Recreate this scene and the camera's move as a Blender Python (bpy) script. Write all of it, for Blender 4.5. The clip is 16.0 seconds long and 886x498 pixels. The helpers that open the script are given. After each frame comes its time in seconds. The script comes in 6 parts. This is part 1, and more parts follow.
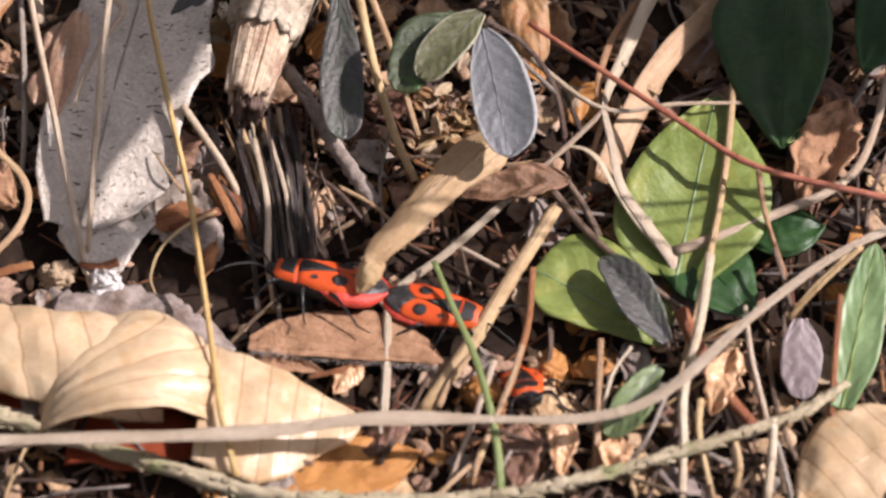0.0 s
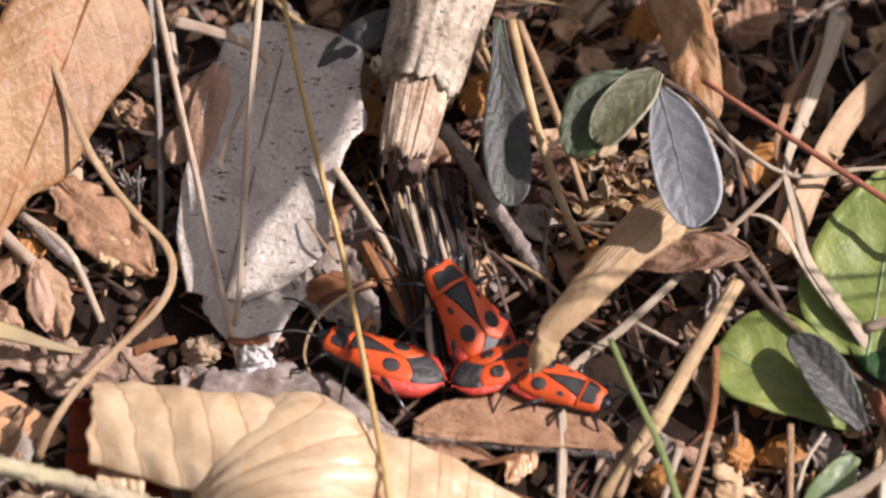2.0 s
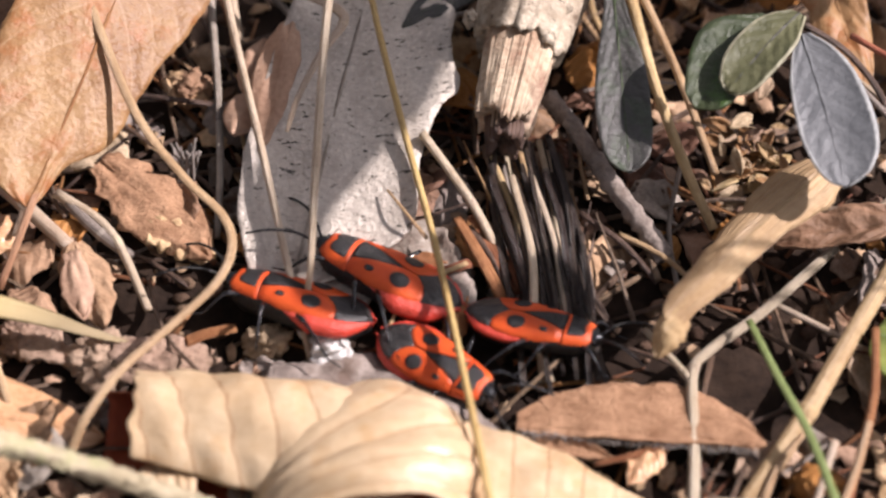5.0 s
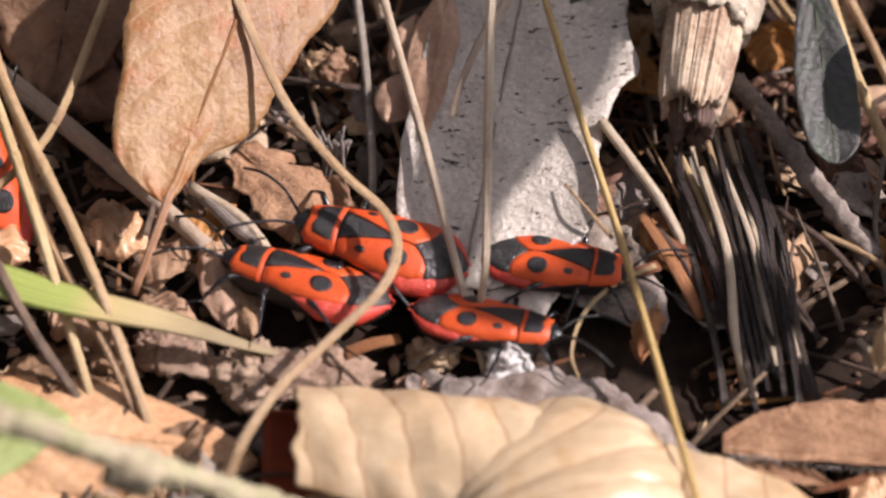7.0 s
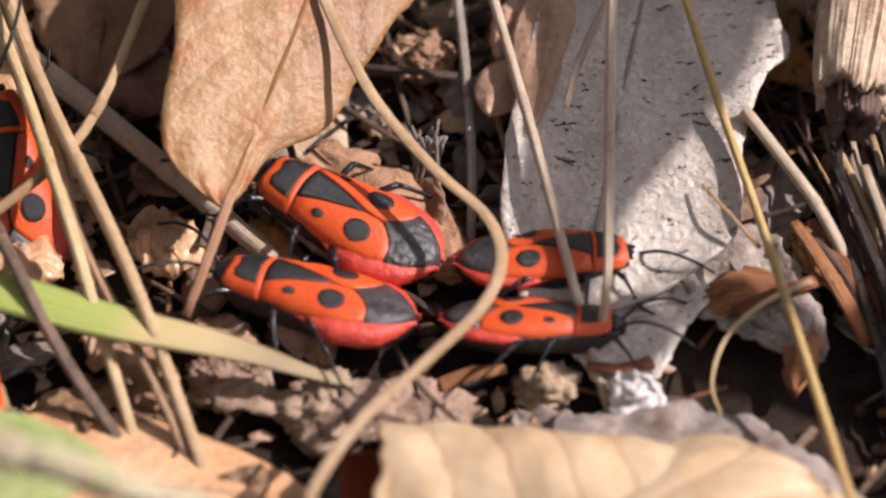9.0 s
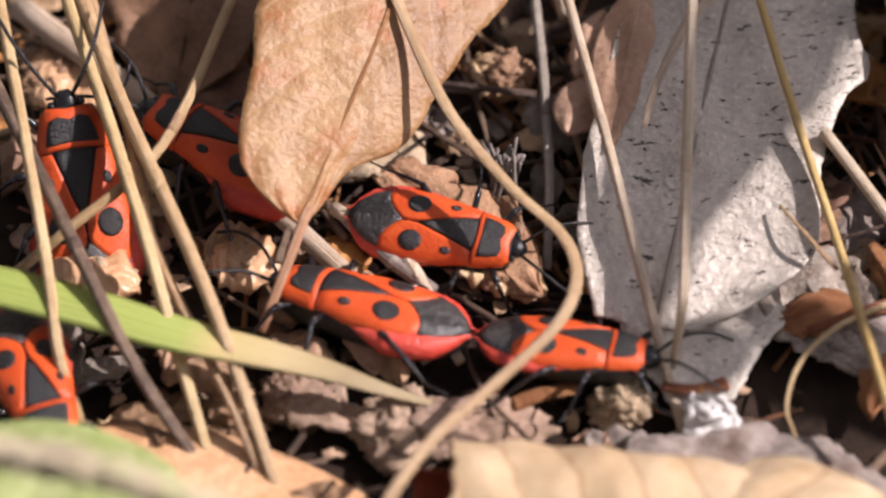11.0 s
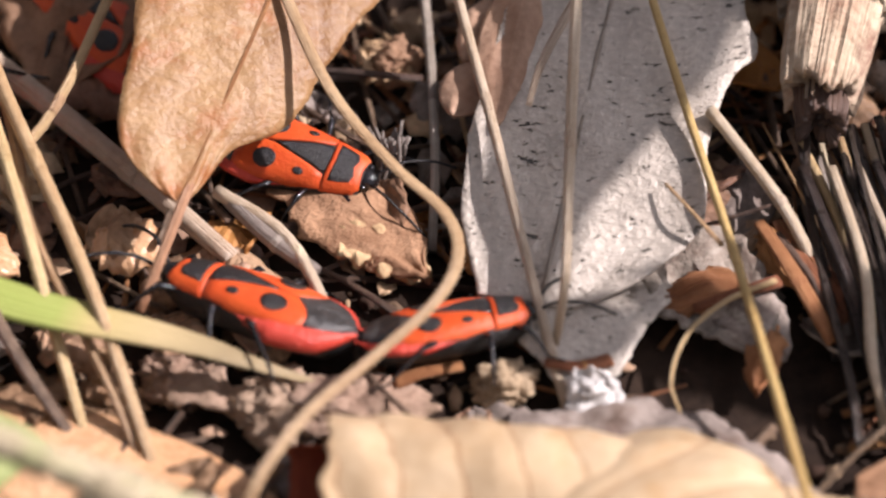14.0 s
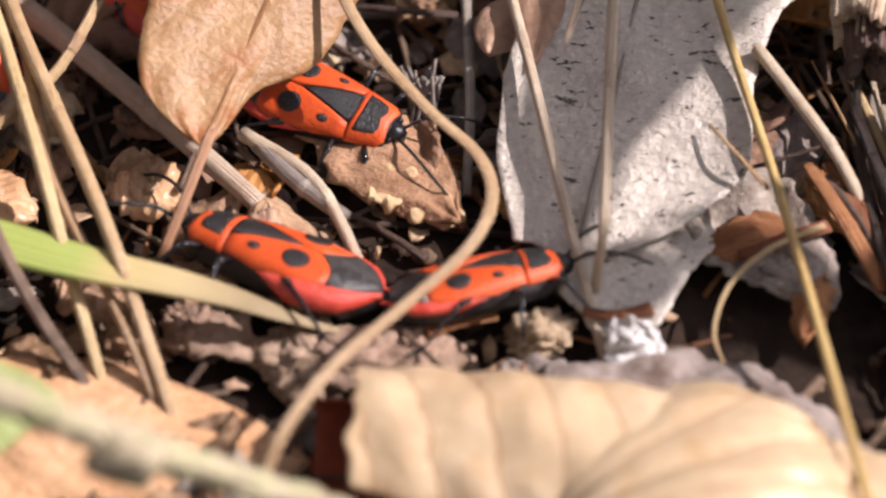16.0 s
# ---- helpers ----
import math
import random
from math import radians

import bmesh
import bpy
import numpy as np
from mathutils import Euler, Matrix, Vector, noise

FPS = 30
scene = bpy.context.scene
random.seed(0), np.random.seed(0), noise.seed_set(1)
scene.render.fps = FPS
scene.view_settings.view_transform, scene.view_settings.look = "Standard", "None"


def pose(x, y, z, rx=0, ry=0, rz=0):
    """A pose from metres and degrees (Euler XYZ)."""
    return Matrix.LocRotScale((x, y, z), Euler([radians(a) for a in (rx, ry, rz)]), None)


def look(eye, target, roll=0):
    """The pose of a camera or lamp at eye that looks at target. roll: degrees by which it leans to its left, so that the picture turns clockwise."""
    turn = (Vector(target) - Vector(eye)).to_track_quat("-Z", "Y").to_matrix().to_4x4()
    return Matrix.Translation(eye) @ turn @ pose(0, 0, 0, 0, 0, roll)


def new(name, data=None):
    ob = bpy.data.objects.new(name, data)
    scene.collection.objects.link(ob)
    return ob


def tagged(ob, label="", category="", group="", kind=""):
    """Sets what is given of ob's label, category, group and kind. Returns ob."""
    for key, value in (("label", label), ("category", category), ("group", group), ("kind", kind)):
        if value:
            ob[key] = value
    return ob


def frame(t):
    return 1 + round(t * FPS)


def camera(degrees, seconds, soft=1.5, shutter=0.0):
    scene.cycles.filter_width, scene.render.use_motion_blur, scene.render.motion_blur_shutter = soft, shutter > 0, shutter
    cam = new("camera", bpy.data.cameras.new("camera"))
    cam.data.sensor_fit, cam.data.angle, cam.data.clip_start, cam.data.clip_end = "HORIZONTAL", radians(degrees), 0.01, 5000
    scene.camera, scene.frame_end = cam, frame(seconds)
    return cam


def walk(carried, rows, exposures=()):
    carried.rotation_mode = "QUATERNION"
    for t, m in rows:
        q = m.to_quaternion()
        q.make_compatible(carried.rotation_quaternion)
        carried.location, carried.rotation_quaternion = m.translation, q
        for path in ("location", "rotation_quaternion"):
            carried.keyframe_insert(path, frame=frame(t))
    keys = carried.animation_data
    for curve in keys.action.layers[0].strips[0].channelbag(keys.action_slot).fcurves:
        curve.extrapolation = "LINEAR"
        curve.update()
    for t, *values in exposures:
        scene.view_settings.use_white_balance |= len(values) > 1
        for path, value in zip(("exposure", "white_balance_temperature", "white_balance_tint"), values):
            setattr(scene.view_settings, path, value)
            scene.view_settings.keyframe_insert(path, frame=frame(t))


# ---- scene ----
# Fire bugs crossing dry leaf litter, seen close. Lengths in the building code are millimetres.
MM = 0.001

# ---- camera ----
cam = camera(15, 16.0, soft=2.5)
walk(cam, [
    (0, look((0.02386, -0.16241, 0.25057), (0.02375, -0.06130, 0.09057), 0.164)),
    (0.5, look((0.02254, -0.15738, 0.25290), (0.02406, -0.06004, 0.09290), 1.416)),
    (1, look((0.02346, -0.15874, 0.25163), (0.02372, -0.05851, 0.09163), 0.414)),
    (1.5, look((0.02196, -0.16050, 0.25078), (0.01753, -0.05810, 0.09078), -2.099)),
    (2, look((0.00041, -0.14329, 0.23821), (0.00656, -0.04501, 0.07821), 3.594)),
    (2.5, look((0.01209, -0.10712, 0.21620), (0.00821, -0.02546, 0.05620), -1.516)),
    (3, look((0.00915, -0.13141, 0.19870), (0.00644, -0.02468, 0.03870), -0.783)),
    (3.2, look((0.01468, -0.14790, 0.18549), (0.00727, -0.01929, 0.02549), -2.372)),
    (5.3, look((-0.00685, -0.14469, 0.18670), (-0.00132, -0.01971, 0.02670), 2.275)),
    (5.5, look((-0.01573, -0.14423, 0.18769), (-0.00276, -0.01982, 0.02769), 5.052)),
    (6, look((-0.01098, -0.14601, 0.18732), (-0.00408, -0.01936, 0.02732), 2.538)),
    (6.5, look((-0.01412, -0.14532, 0.18783), (-0.00735, -0.02089, 0.02783), 2.676)),
    (7, look((-0.01725, -0.12970, 0.16639), (-0.00978, -0.00382, 0.00639), 2.944)),
    (7.5, look((-0.01658, -0.11367, 0.14386), (-0.01193, 0.01413, -0.01614), 2.104)),
    (8, look((-0.01710, -0.11118, 0.13718), (-0.01377, 0.02017, -0.02282), 1.434)),
    (8.2, look((-0.01867, -0.11057, 0.13784), (-0.01515, 0.01947, -0.02216), 1.548)),
    (10.3, look((-0.01074, -0.11855, 0.13032), (-0.01669, 0.03164, -0.02968), -1.554)),
    (10.5, look((-0.01223, -0.11425, 0.13451), (-0.01845, 0.02592, -0.02549), -1.444)),
    (11, look((-0.01475, -0.11282, 0.13548), (-0.02038, 0.02442, -0.02452), -1.012)),
    (11.5, look((-0.01585, -0.11198, 0.13696), (-0.02005, 0.02368, -0.02304), -0.496)),
    (12, look((-0.01647, -0.11019, 0.13848), (-0.02054, 0.02160, -0.02152), -0.128)),
    (12.5, look((-0.01368, -0.11298, 0.13671), (-0.01780, 0.02254, -0.02329), -0.739)),
    (13, look((-0.01172, -0.11847, 0.12956), (-0.01568, 0.02744, -0.03044), -0.339)),
    (13.5, look((-0.01011, -0.11732, 0.12942), (-0.01423, 0.02936, -0.03058), -0.804)),
    (14, look((-0.00960, -0.11730, 0.12867), (-0.01433, 0.03129, -0.03133), -0.930)),
    (14.5, look((-0.00940, -0.11809, 0.12832), (-0.01640, 0.03178, -0.03168), -1.584)),
    (15, look((-0.00777, -0.11708, 0.12915), (-0.01563, 0.02622, -0.03085), -1.972)),
    (15.5, look((-0.00811, -0.11596, 0.12867), (-0.01457, 0.02600, -0.03133), -1.634)),
    (16, look((-0.00781, -0.11204, 0.12398), (-0.01711, 0.03052, -0.03602), -2.440)),
], exposures=[(t, e, 6330, 24) for t, e in ((0, 0.60), (1, 0.58), (2, 0.54), (3, 0.64), (6, 0.65), (7, 0.49), (8, 0.46), (10.5, 0.56), (12.5, 0.58), (13.5, 0.61), (16, 0.62))])

# ---- light ----
world = bpy.data.worlds.new("sky")
scene.world = world
world.use_nodes = True
sky = world.node_tree.nodes.new("ShaderNodeTexSky")
sky.sky_type, sky.sun_disc = "NISHITA", False
SUN_TO = Vector((1.10, 0.12, 1.0)).normalized()
sky.sun_elevation = math.asin(SUN_TO.z)
sky.sun_rotation = math.atan2(SUN_TO.x, SUN_TO.y)
back = world.node_tree.nodes["Background"]
back.inputs["Strength"].default_value = 0.055
sky.dust_density = 3.0
soften = world.node_tree.nodes.new("ShaderNodeHueSaturation")  # the bank's dry plants dull the blue of the sky
soften.inputs["Saturation"].default_value = 0.1
world.node_tree.links.new(sky.outputs["Color"], soften.inputs["Color"])
world.node_tree.links.new(soften.outputs["Color"], back.inputs["Color"])
sun = new("sun", bpy.data.lights.new("sun", "SUN"))
sun.data.energy, sun.data.angle, sun.data.color = 4.5, radians(0.53), (1.0, 0.95, 0.87)
sun.matrix_world = look(SUN_TO, (0, 0, 0))


# ---- materials ----
def nodes_of(m):
    m.use_nodes = True
    t = m.node_tree
    return t, t.nodes["Principled BSDF"], t.nodes["Material Output"]


def link(t, a, b):
    t.links.new(a, b)


def math_node(t, op, a, b=None, clamp=False):
    n = t.nodes.new("ShaderNodeMath")
    n.operation, n.use_clamp = op, clamp
    for k, v in enumerate((a, b)):
        if v is None:
            continue
        if isinstance(v, (int, float)):
            n.inputs[k].default_value = v
        else:
            link(t, v, n.inputs[k])
    return n.outputs[0]


def mixed(t, f, a, b, how="MIX"):
    n = t.nodes.new("ShaderNodeMix")
    n.data_type, n.blend_type = "RGBA", how
    for v, s in ((f, n.inputs[0]), (a, n.inputs[6]), (b, n.inputs[7])):
        if isinstance(v, (int, float)):
            s.default_value = v
        elif isinstance(v, tuple):
            s.default_value = (*v, 1)
        else:
            link(t, v, s)
    return n.outputs[2]


def ramp(t, f, lo, hi):
    n = t.nodes.new("ShaderNodeMapRange")
    n.inputs["From Min"].default_value, n.inputs["From Max"].default_value = lo, hi
    link(t, f, n.inputs["Value"])
    return n.outputs["Result"]


def grain(t, coord, per_mm, detail=4.0, stretch=(1, 1, 1), rough=0.6):
    mp = t.nodes.new("ShaderNodeMapping")
    mp.inputs["Scale"].default_value = stretch
    link(t, coord, mp.inputs["Vector"])
    n = t.nodes.new("ShaderNodeTexNoise")
    n.inputs["Scale"].default_value, n.inputs["Detail"].default_value = per_mm * 1000, detail
    n.inputs["Roughness"].default_value = rough
    link(t, mp.outputs["Vector"], n.inputs["Vector"])
    return n.outputs["Fac"]


def surface(name, dark, light, rough=0.7, big=0.12, fine=1.6, relief=0.25, spec=0.3, vary=0.25,
            veins=0, bow=0.30, vein_width=0.07, vein_tint=None, vein_mark=0.7, net=0.05, mid_mark=1.0, puffy=1.0, crackle=0.0, through_light=0.0, flecks=0.0, stripes=0.0, along=None, island=False, stain=None, edge=None):
    """A natural surface: two scales of mottling, fine relief and, for leaves, a midrib with side veins."""
    m = bpy.data.materials.new(name)
    t, bsdf, out = nodes_of(m)
    tc = t.nodes.new("ShaderNodeTexCoord")
    co = tc.outputs["Object"]
    a, b = grain(t, co, big, 3), grain(t, co, fine, 5)
    f = math_node(t, "ADD", math_node(t, "MULTIPLY", a, 0.65), math_node(t, "MULTIPLY", b, 0.35))
    col = mixed(t, ramp(t, f, 0.34, 0.66), dark, light)
    if along:
        uv = t.nodes.new("ShaderNodeSeparateXYZ")
        link(t, tc.outputs["UV"], uv.inputs[0])
        r = t.nodes.new("ShaderNodeValToRGB")
        while len(r.color_ramp.elements) < len(along):
            r.color_ramp.elements.new(0.5)
        for e, (p, c) in zip(r.color_ramp.elements, along):
            e.position, e.color = p, (*c, 1)
        link(t, uv.outputs[0], r.inputs[0])
        col = mixed(t, 0.75, col, r.outputs[0])
    if vary:
        info = t.nodes.new("ShaderNodeNewGeometry" if island else "ShaderNodeObjectInfo")
        h = t.nodes.new("ShaderNodeHueSaturation")
        rnd = info.outputs["Random Per Island" if island else "Random"]
        link(t, math_node(t, "ADD", math_node(t, "MULTIPLY", rnd, 2 * vary), 1 - vary), h.inputs["Value"])
        link(t, math_node(t, "ADD", math_node(t, "MULTIPLY", rnd, 0.03), 0.485), h.inputs["Hue"])
        link(t, col, h.inputs["Color"])
        col = h.outputs["Color"]
    height = math_node(t, "MULTIPLY", b, 0.5)
    if stain:
        s = ramp(t, grain(t, co, 0.3, 6, rough=0.7), 0.52, 0.66)
        col = mixed(t, math_node(t, "MULTIPLY", s, 0.8), col, stain)
    if veins:
        uv2 = t.nodes.new("ShaderNodeSeparateXYZ")
        link(t, tc.outputs["UV"], uv2.inputs[0])
        v = math_node(t, "ABSOLUTE", math_node(t, "SUBTRACT", math_node(t, "MULTIPLY", uv2.outputs[1], 2), 1))
        bent = math_node(t, "MULTIPLY", math_node(t, "POWER", v, 1.25), bow)
        s = math_node(t, "SUBTRACT", uv2.outputs[0], bent)
        wob = math_node(t, "MULTIPLY", math_node(t, "SUBTRACT", a, 0.5), 0.06)
        s = math_node(t, "FRACT", math_node(t, "MULTIPLY", math_node(t, "ADD", s, math_node(t, "ADD", wob, 3)), veins))
        d = math_node(t, "ABSOLUTE", math_node(t, "SUBTRACT", s, 0.5))
        side = ramp(t, d, vein_width, vein_width * 0.15)
        mid = ramp(t, v, 0.035, 0.008)
        line = math_node(t, "MAXIMUM", math_node(t, "MULTIPLY", side, 0.75), math_node(t, "MULTIPLY", mid, mid_mark))
        cells = t.nodes.new("ShaderNodeTexVoronoi")
        cells.feature = "DISTANCE_TO_EDGE"
        cells.inputs["Scale"].default_value = 2100
        link(t, co, cells.inputs["Vector"])
        mesh_line = ramp(t, cells.outputs["Distance"], 0.1, 0.0)
        col = mixed(t, math_node(t, "MULTIPLY", mesh_line, net), col, vein_tint or dark)
        col = mixed(t, math_node(t, "MULTIPLY", line, vein_mark), col, vein_tint or dark)
        if edge:
            col = mixed(t, math_node(t, "MULTIPLY", ramp(t, math_node(t, "ADD", v, math_node(t, "MULTIPLY", b, 0.1)), 0.93, 0.98), 0.8), col, edge)
        puff = math_node(t, "MULTIPLY", d, 1.6 * puffy)
        height = math_node(t, "ADD", height, math_node(t, "SUBTRACT", puff, math_node(t, "MULTIPLY", mesh_line, 0.03)))
    if flecks:
        n = grain(t, co, 1.0, 4, (1, 2.2, 1), 0.7)
        fl = ramp(t, n, 0.615, 0.665)
        pit = math_node(t, "MULTIPLY", fl, flecks)
        col = mixed(t, pit, col, (0.012, 0.011, 0.010))
        height = math_node(t, "SUBTRACT", height, math_node(t, "MULTIPLY", fl, 0.6))
    if crackle:
        cr = t.nodes.new("ShaderNodeTexVoronoi")
        cr.feature = "SMOOTH_F1"
        cr.inputs["Scale"].default_value = 2300
        link(t, co, cr.inputs["Vector"])
        height = math_node(t, "ADD", height, math_node(t, "MULTIPLY", cr.outputs["Distance"], 0.35 * crackle))
        wr = math_node(t, "ABSOLUTE", math_node(t, "SUBTRACT", grain(t, co, 0.55, 4, (1, 1.5, 1), 0.55), 0.5))
        height = math_node(t, "ADD", height, math_node(t, "MULTIPLY", wr, 2.4 * crackle))
    if stripes:
        mp = t.nodes.new("ShaderNodeMapping")
        mp.inputs["Scale"].default_value = (0.35, 9, 1)
        link(t, tc.outputs["UV"], mp.inputs["Vector"])
        n = t.nodes.new("ShaderNodeTexNoise")
        n.inputs["Scale"].default_value, n.inputs["Detail"].default_value = 2.2, 4
        link(t, mp.outputs["Vector"], n.inputs["Vector"])
        st = ramp(t, n.outputs["Fac"], 0.3, 0.7)
        col = mixed(t, math_node(t, "MULTIPLY", st, stripes), col, dark)
        height = math_node(t, "ADD", height, st)
    link(t, col, bsdf.inputs["Base Color"])
    link(t, math_node(t, "ADD", math_node(t, "MULTIPLY", b, 0.25), rough - 0.12, True), bsdf.inputs["Roughness"])
    bsdf.inputs["Specular IOR Level"].default_value = spec
    bump = t.nodes.new("ShaderNodeBump")
    bump.inputs["Strength"].default_value, bump.inputs["Distance"].default_value = min(1.0, relief * 2), 0.0003
    link(t, height, bump.inputs["Height"])
    link(t, bump.outputs["Normal"], bsdf.inputs["Normal"])
    if through_light:
        tr = t.nodes.new("ShaderNodeBsdfTranslucent")
        link(t, mixed(t, 0.5, col, light), tr.inputs["Color"])
        mix = t.nodes.new("ShaderNodeMixShader")
        mix.inputs[0].default_value = through_light
        link(t, bsdf.outputs[0], mix.inputs[1])
        link(t, tr.outputs[0], mix.inputs[2])
        link(t, mix.outputs[0], out.inputs["Surface"])
    return m


SOIL = surface("soil", (0.008, 0.005, 0.004), (0.05, 0.032, 0.022), 0.95, 0.12, 1.2, 0.7, 0.15, 0)
CRUMB = surface("crumb", (0.035, 0.021, 0.014), (0.20, 0.13, 0.088), 0.95, 0.3, 2.5, 0.7, 0.1, 0.6, island=True)
# dim mouth of the cream leaf: light through the blade is in this red
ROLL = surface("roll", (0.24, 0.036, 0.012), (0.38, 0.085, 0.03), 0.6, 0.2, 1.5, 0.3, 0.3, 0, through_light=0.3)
FLAKE = surface("flake", (0.20, 0.116, 0.070), (0.52, 0.35, 0.228), 0.75, 0.3, 2.5, 0.5, 0.25, 0.45, island=True)
CLOD = surface("clod", (0.27, 0.185, 0.12), (0.60, 0.45, 0.32), 0.95, 0.6, 5.0, 1.0, 0.1, 0.15, crackle=0.5, stain=(0.22, 0.15, 0.10))
GREY_LEAF = surface("grey_leaf", (0.42, 0.37, 0.315), (0.70, 0.63, 0.54), 0.24, 0.2, 2.6, 0.6, 0.6, 0, flecks=0.9, crackle=0.6, through_light=0.05)
WHITE_BIT = surface("white_bit", (0.45, 0.43, 0.41), (0.74, 0.72, 0.69), 0.5, 0.4, 2, 0.4, 0.5, 0)
TAN_LEAF = surface("tan_leaf", (0.23, 0.105, 0.036), (0.45, 0.272, 0.125), 0.46, 0.16, 1.6, 0.35, 0.45, 0, veins=8, vein_tint=(0.62, 0.44, 0.27), vein_mark=0.28, net=0.10, mid_mark=0.4, puffy=0.3, crackle=0.5, through_light=0.15, stain=(0.36, 0.125, 0.035))
CREAM_LEAF = surface("cream_leaf", (0.53, 0.362, 0.198), (0.70, 0.548, 0.36), 0.34, 0.16, 1.4, 0.25, 0.5, 0, veins=6, bow=0.0, vein_width=0.04, vein_tint=(0.28, 0.11, 0.04), vein_mark=1.0, net=0.0, mid_mark=0.0, puffy=0.5, crackle=0.12, through_light=0.12, stain=(0.56, 0.345, 0.165))
PINK_LEAF = surface("pink_leaf", (0.54, 0.28, 0.13), (0.77, 0.485, 0.28), 0.28, 0.14, 1.6, 0.35, 0.55, 0, veins=7, vein_mark=0.35, puffy=0.4, crackle=0.4, through_light=0.1)
ORANGE_LEAF = surface("orange_leaf", (0.40, 0.17, 0.045), (0.62, 0.31, 0.10), 0.6, 0.2, 2, 0.25, 0.3, 0, veins=6, through_light=0.15, stain=(0.22, 0.08, 0.03))
DARK_LEAF = surface("dark_leaf", (0.12, 0.062, 0.036), (0.33, 0.185, 0.115), 0.6, 0.3, 2.2, 0.5, 0.35, 0.3, veins=5, vein_mark=0.35, puffy=0.5, crackle=0.3, through_light=0.08)
BROWN_LEAF = surface("brown_leaf", (0.28, 0.160, 0.085), (0.58, 0.385, 0.235), 0.7, 0.3, 2.6, 0.7, 0.3, 0.3, veins=5, vein_mark=0.35, puffy=0.5, crackle=0.3, through_light=0.08)
RED_SCRAP = surface("red_scrap", (0.34, 0.20, 0.13), (0.56, 0.37, 0.255), 0.6, 0.3, 2.4, 0.35, 0.35, 0, crackle=0.2, through_light=0.1)
RUST_LEAF = surface("rust_leaf", (0.23, 0.12, 0.066), (0.52, 0.31, 0.185), 0.9, 0.5, 5.0, 1.0, 0.1, 0, crackle=0.7, through_light=0.05)
STRAW = surface("straw", (0.37, 0.23, 0.108), (0.66, 0.48, 0.275), 0.45, 0.2, 2, 0.3, 0.45, 0.18, stripes=0.4)
PALE_STRAW = surface("pale_straw", (0.44, 0.325, 0.21), (0.69, 0.59, 0.455), 0.45, 0.2, 2, 0.3, 0.45, 0.15, stripes=0.45)
PALE_BLADE = surface("pale_blade", (0.44, 0.34, 0.235), (0.66, 0.56, 0.425), 0.42, 0.2, 2, 0.4, 0.5, 0.05, stripes=0.4)
GREY_STRAW = surface("grey_straw", (0.20, 0.16, 0.13), (0.50, 0.44, 0.38), 0.55, 0.2, 2, 0.3, 0.4, 0.3, stripes=0.6)
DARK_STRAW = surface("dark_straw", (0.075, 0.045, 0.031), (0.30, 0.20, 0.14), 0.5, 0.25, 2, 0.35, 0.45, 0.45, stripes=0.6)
DARK_STRAND = surface("dark_strand", (0.05, 0.029, 0.019), (0.27, 0.17, 0.11), 0.5, 0.25, 2, 0.35, 0.45, 0.65, stripes=0.6, island=True)
YELLOW_STRAW = surface("yellow_straw", (0.40, 0.235, 0.09), (0.64, 0.44, 0.20), 0.45, 0.2, 2, 0.25, 0.45, 0.05, stripes=0.35)
RED_STEM = surface("red_stem", (0.31, 0.155, 0.075), (0.54, 0.33, 0.18), 0.5, 0.3, 2, 0.3, 0.4, 0.1, stripes=0.4)
ROSE_STEM = surface("rose_stem", (0.33, 0.115, 0.055), (0.56, 0.25, 0.13), 0.45, 0.3, 2, 0.3, 0.45, 0.1, stripes=0.3)
# shade of the hollow below the branch, put into the stems' colour
SHADED_STEM = surface("shaded_stem", (0.018, 0.012, 0.010), (0.10, 0.068, 0.052), 0.3, 0.3, 2, 0.4, 0.55, 0.5, stripes=0.7)
NEEDLE = surface("needle", (0.15, 0.055, 0.021), (0.36, 0.165, 0.07), 0.6, 0.3, 2, 0.3, 0.35, 0.5, stripes=0.4, island=True)
CHIP = surface("chip", (0.27, 0.10, 0.04), (0.50, 0.24, 0.11), 0.7, 0.3, 2, 0.4, 0.3, 0.3, stripes=0.5)
GREEN_LEAF = surface("green_leaf", (0.13, 0.19, 0.035), (0.28, 0.35, 0.10), 0.42, 0.14, 1.4, 0.35, 0.45, 0.06, veins=6, vein_tint=(0.30, 0.40, 0.15), vein_mark=0.4, puffy=0.5, crackle=0.25, through_light=0.2, stain=(0.30, 0.32, 0.07))
DEEP_LEAF = surface("deep_leaf", (0.016, 0.045, 0.012), (0.042, 0.095, 0.028), 0.42, 0.16, 1.5, 0.2, 0.4, 0.15, veins=6, vein_mark=0.35, puffy=0.3, through_light=0.12)
SAGE_LEAF = surface("sage_leaf", (0.12, 0.19, 0.075), (0.24, 0.33, 0.15), 0.42, 0.16, 1.5, 0.2, 0.5, 0.1, veins=7, vein_mark=0.3, puffy=0.3, through_light=0.15)
BLUE_LEAF = surface("blue_leaf", (0.10, 0.105, 0.112), (0.17, 0.178, 0.185), 0.42, 0.2, 2.2, 0.35, 0.5, 0.05, veins=6, vein_tint=(0.05, 0.052, 0.055), vein_mark=0.35, net=0.15, puffy=0.2, crackle=0.2, through_light=0.03, edge=(0.42, 0.43, 0.42))
OLIVE_LEAF = surface("olive_leaf", (0.07, 0.075, 0.035), (0.15, 0.15, 0.075), 0.45, 0.25, 2.2, 0.4, 0.4, 0, veins=6, vein_mark=0.3, puffy=0.25, crackle=0.2, through_light=0.05, edge=(0.42, 0.40, 0.28))
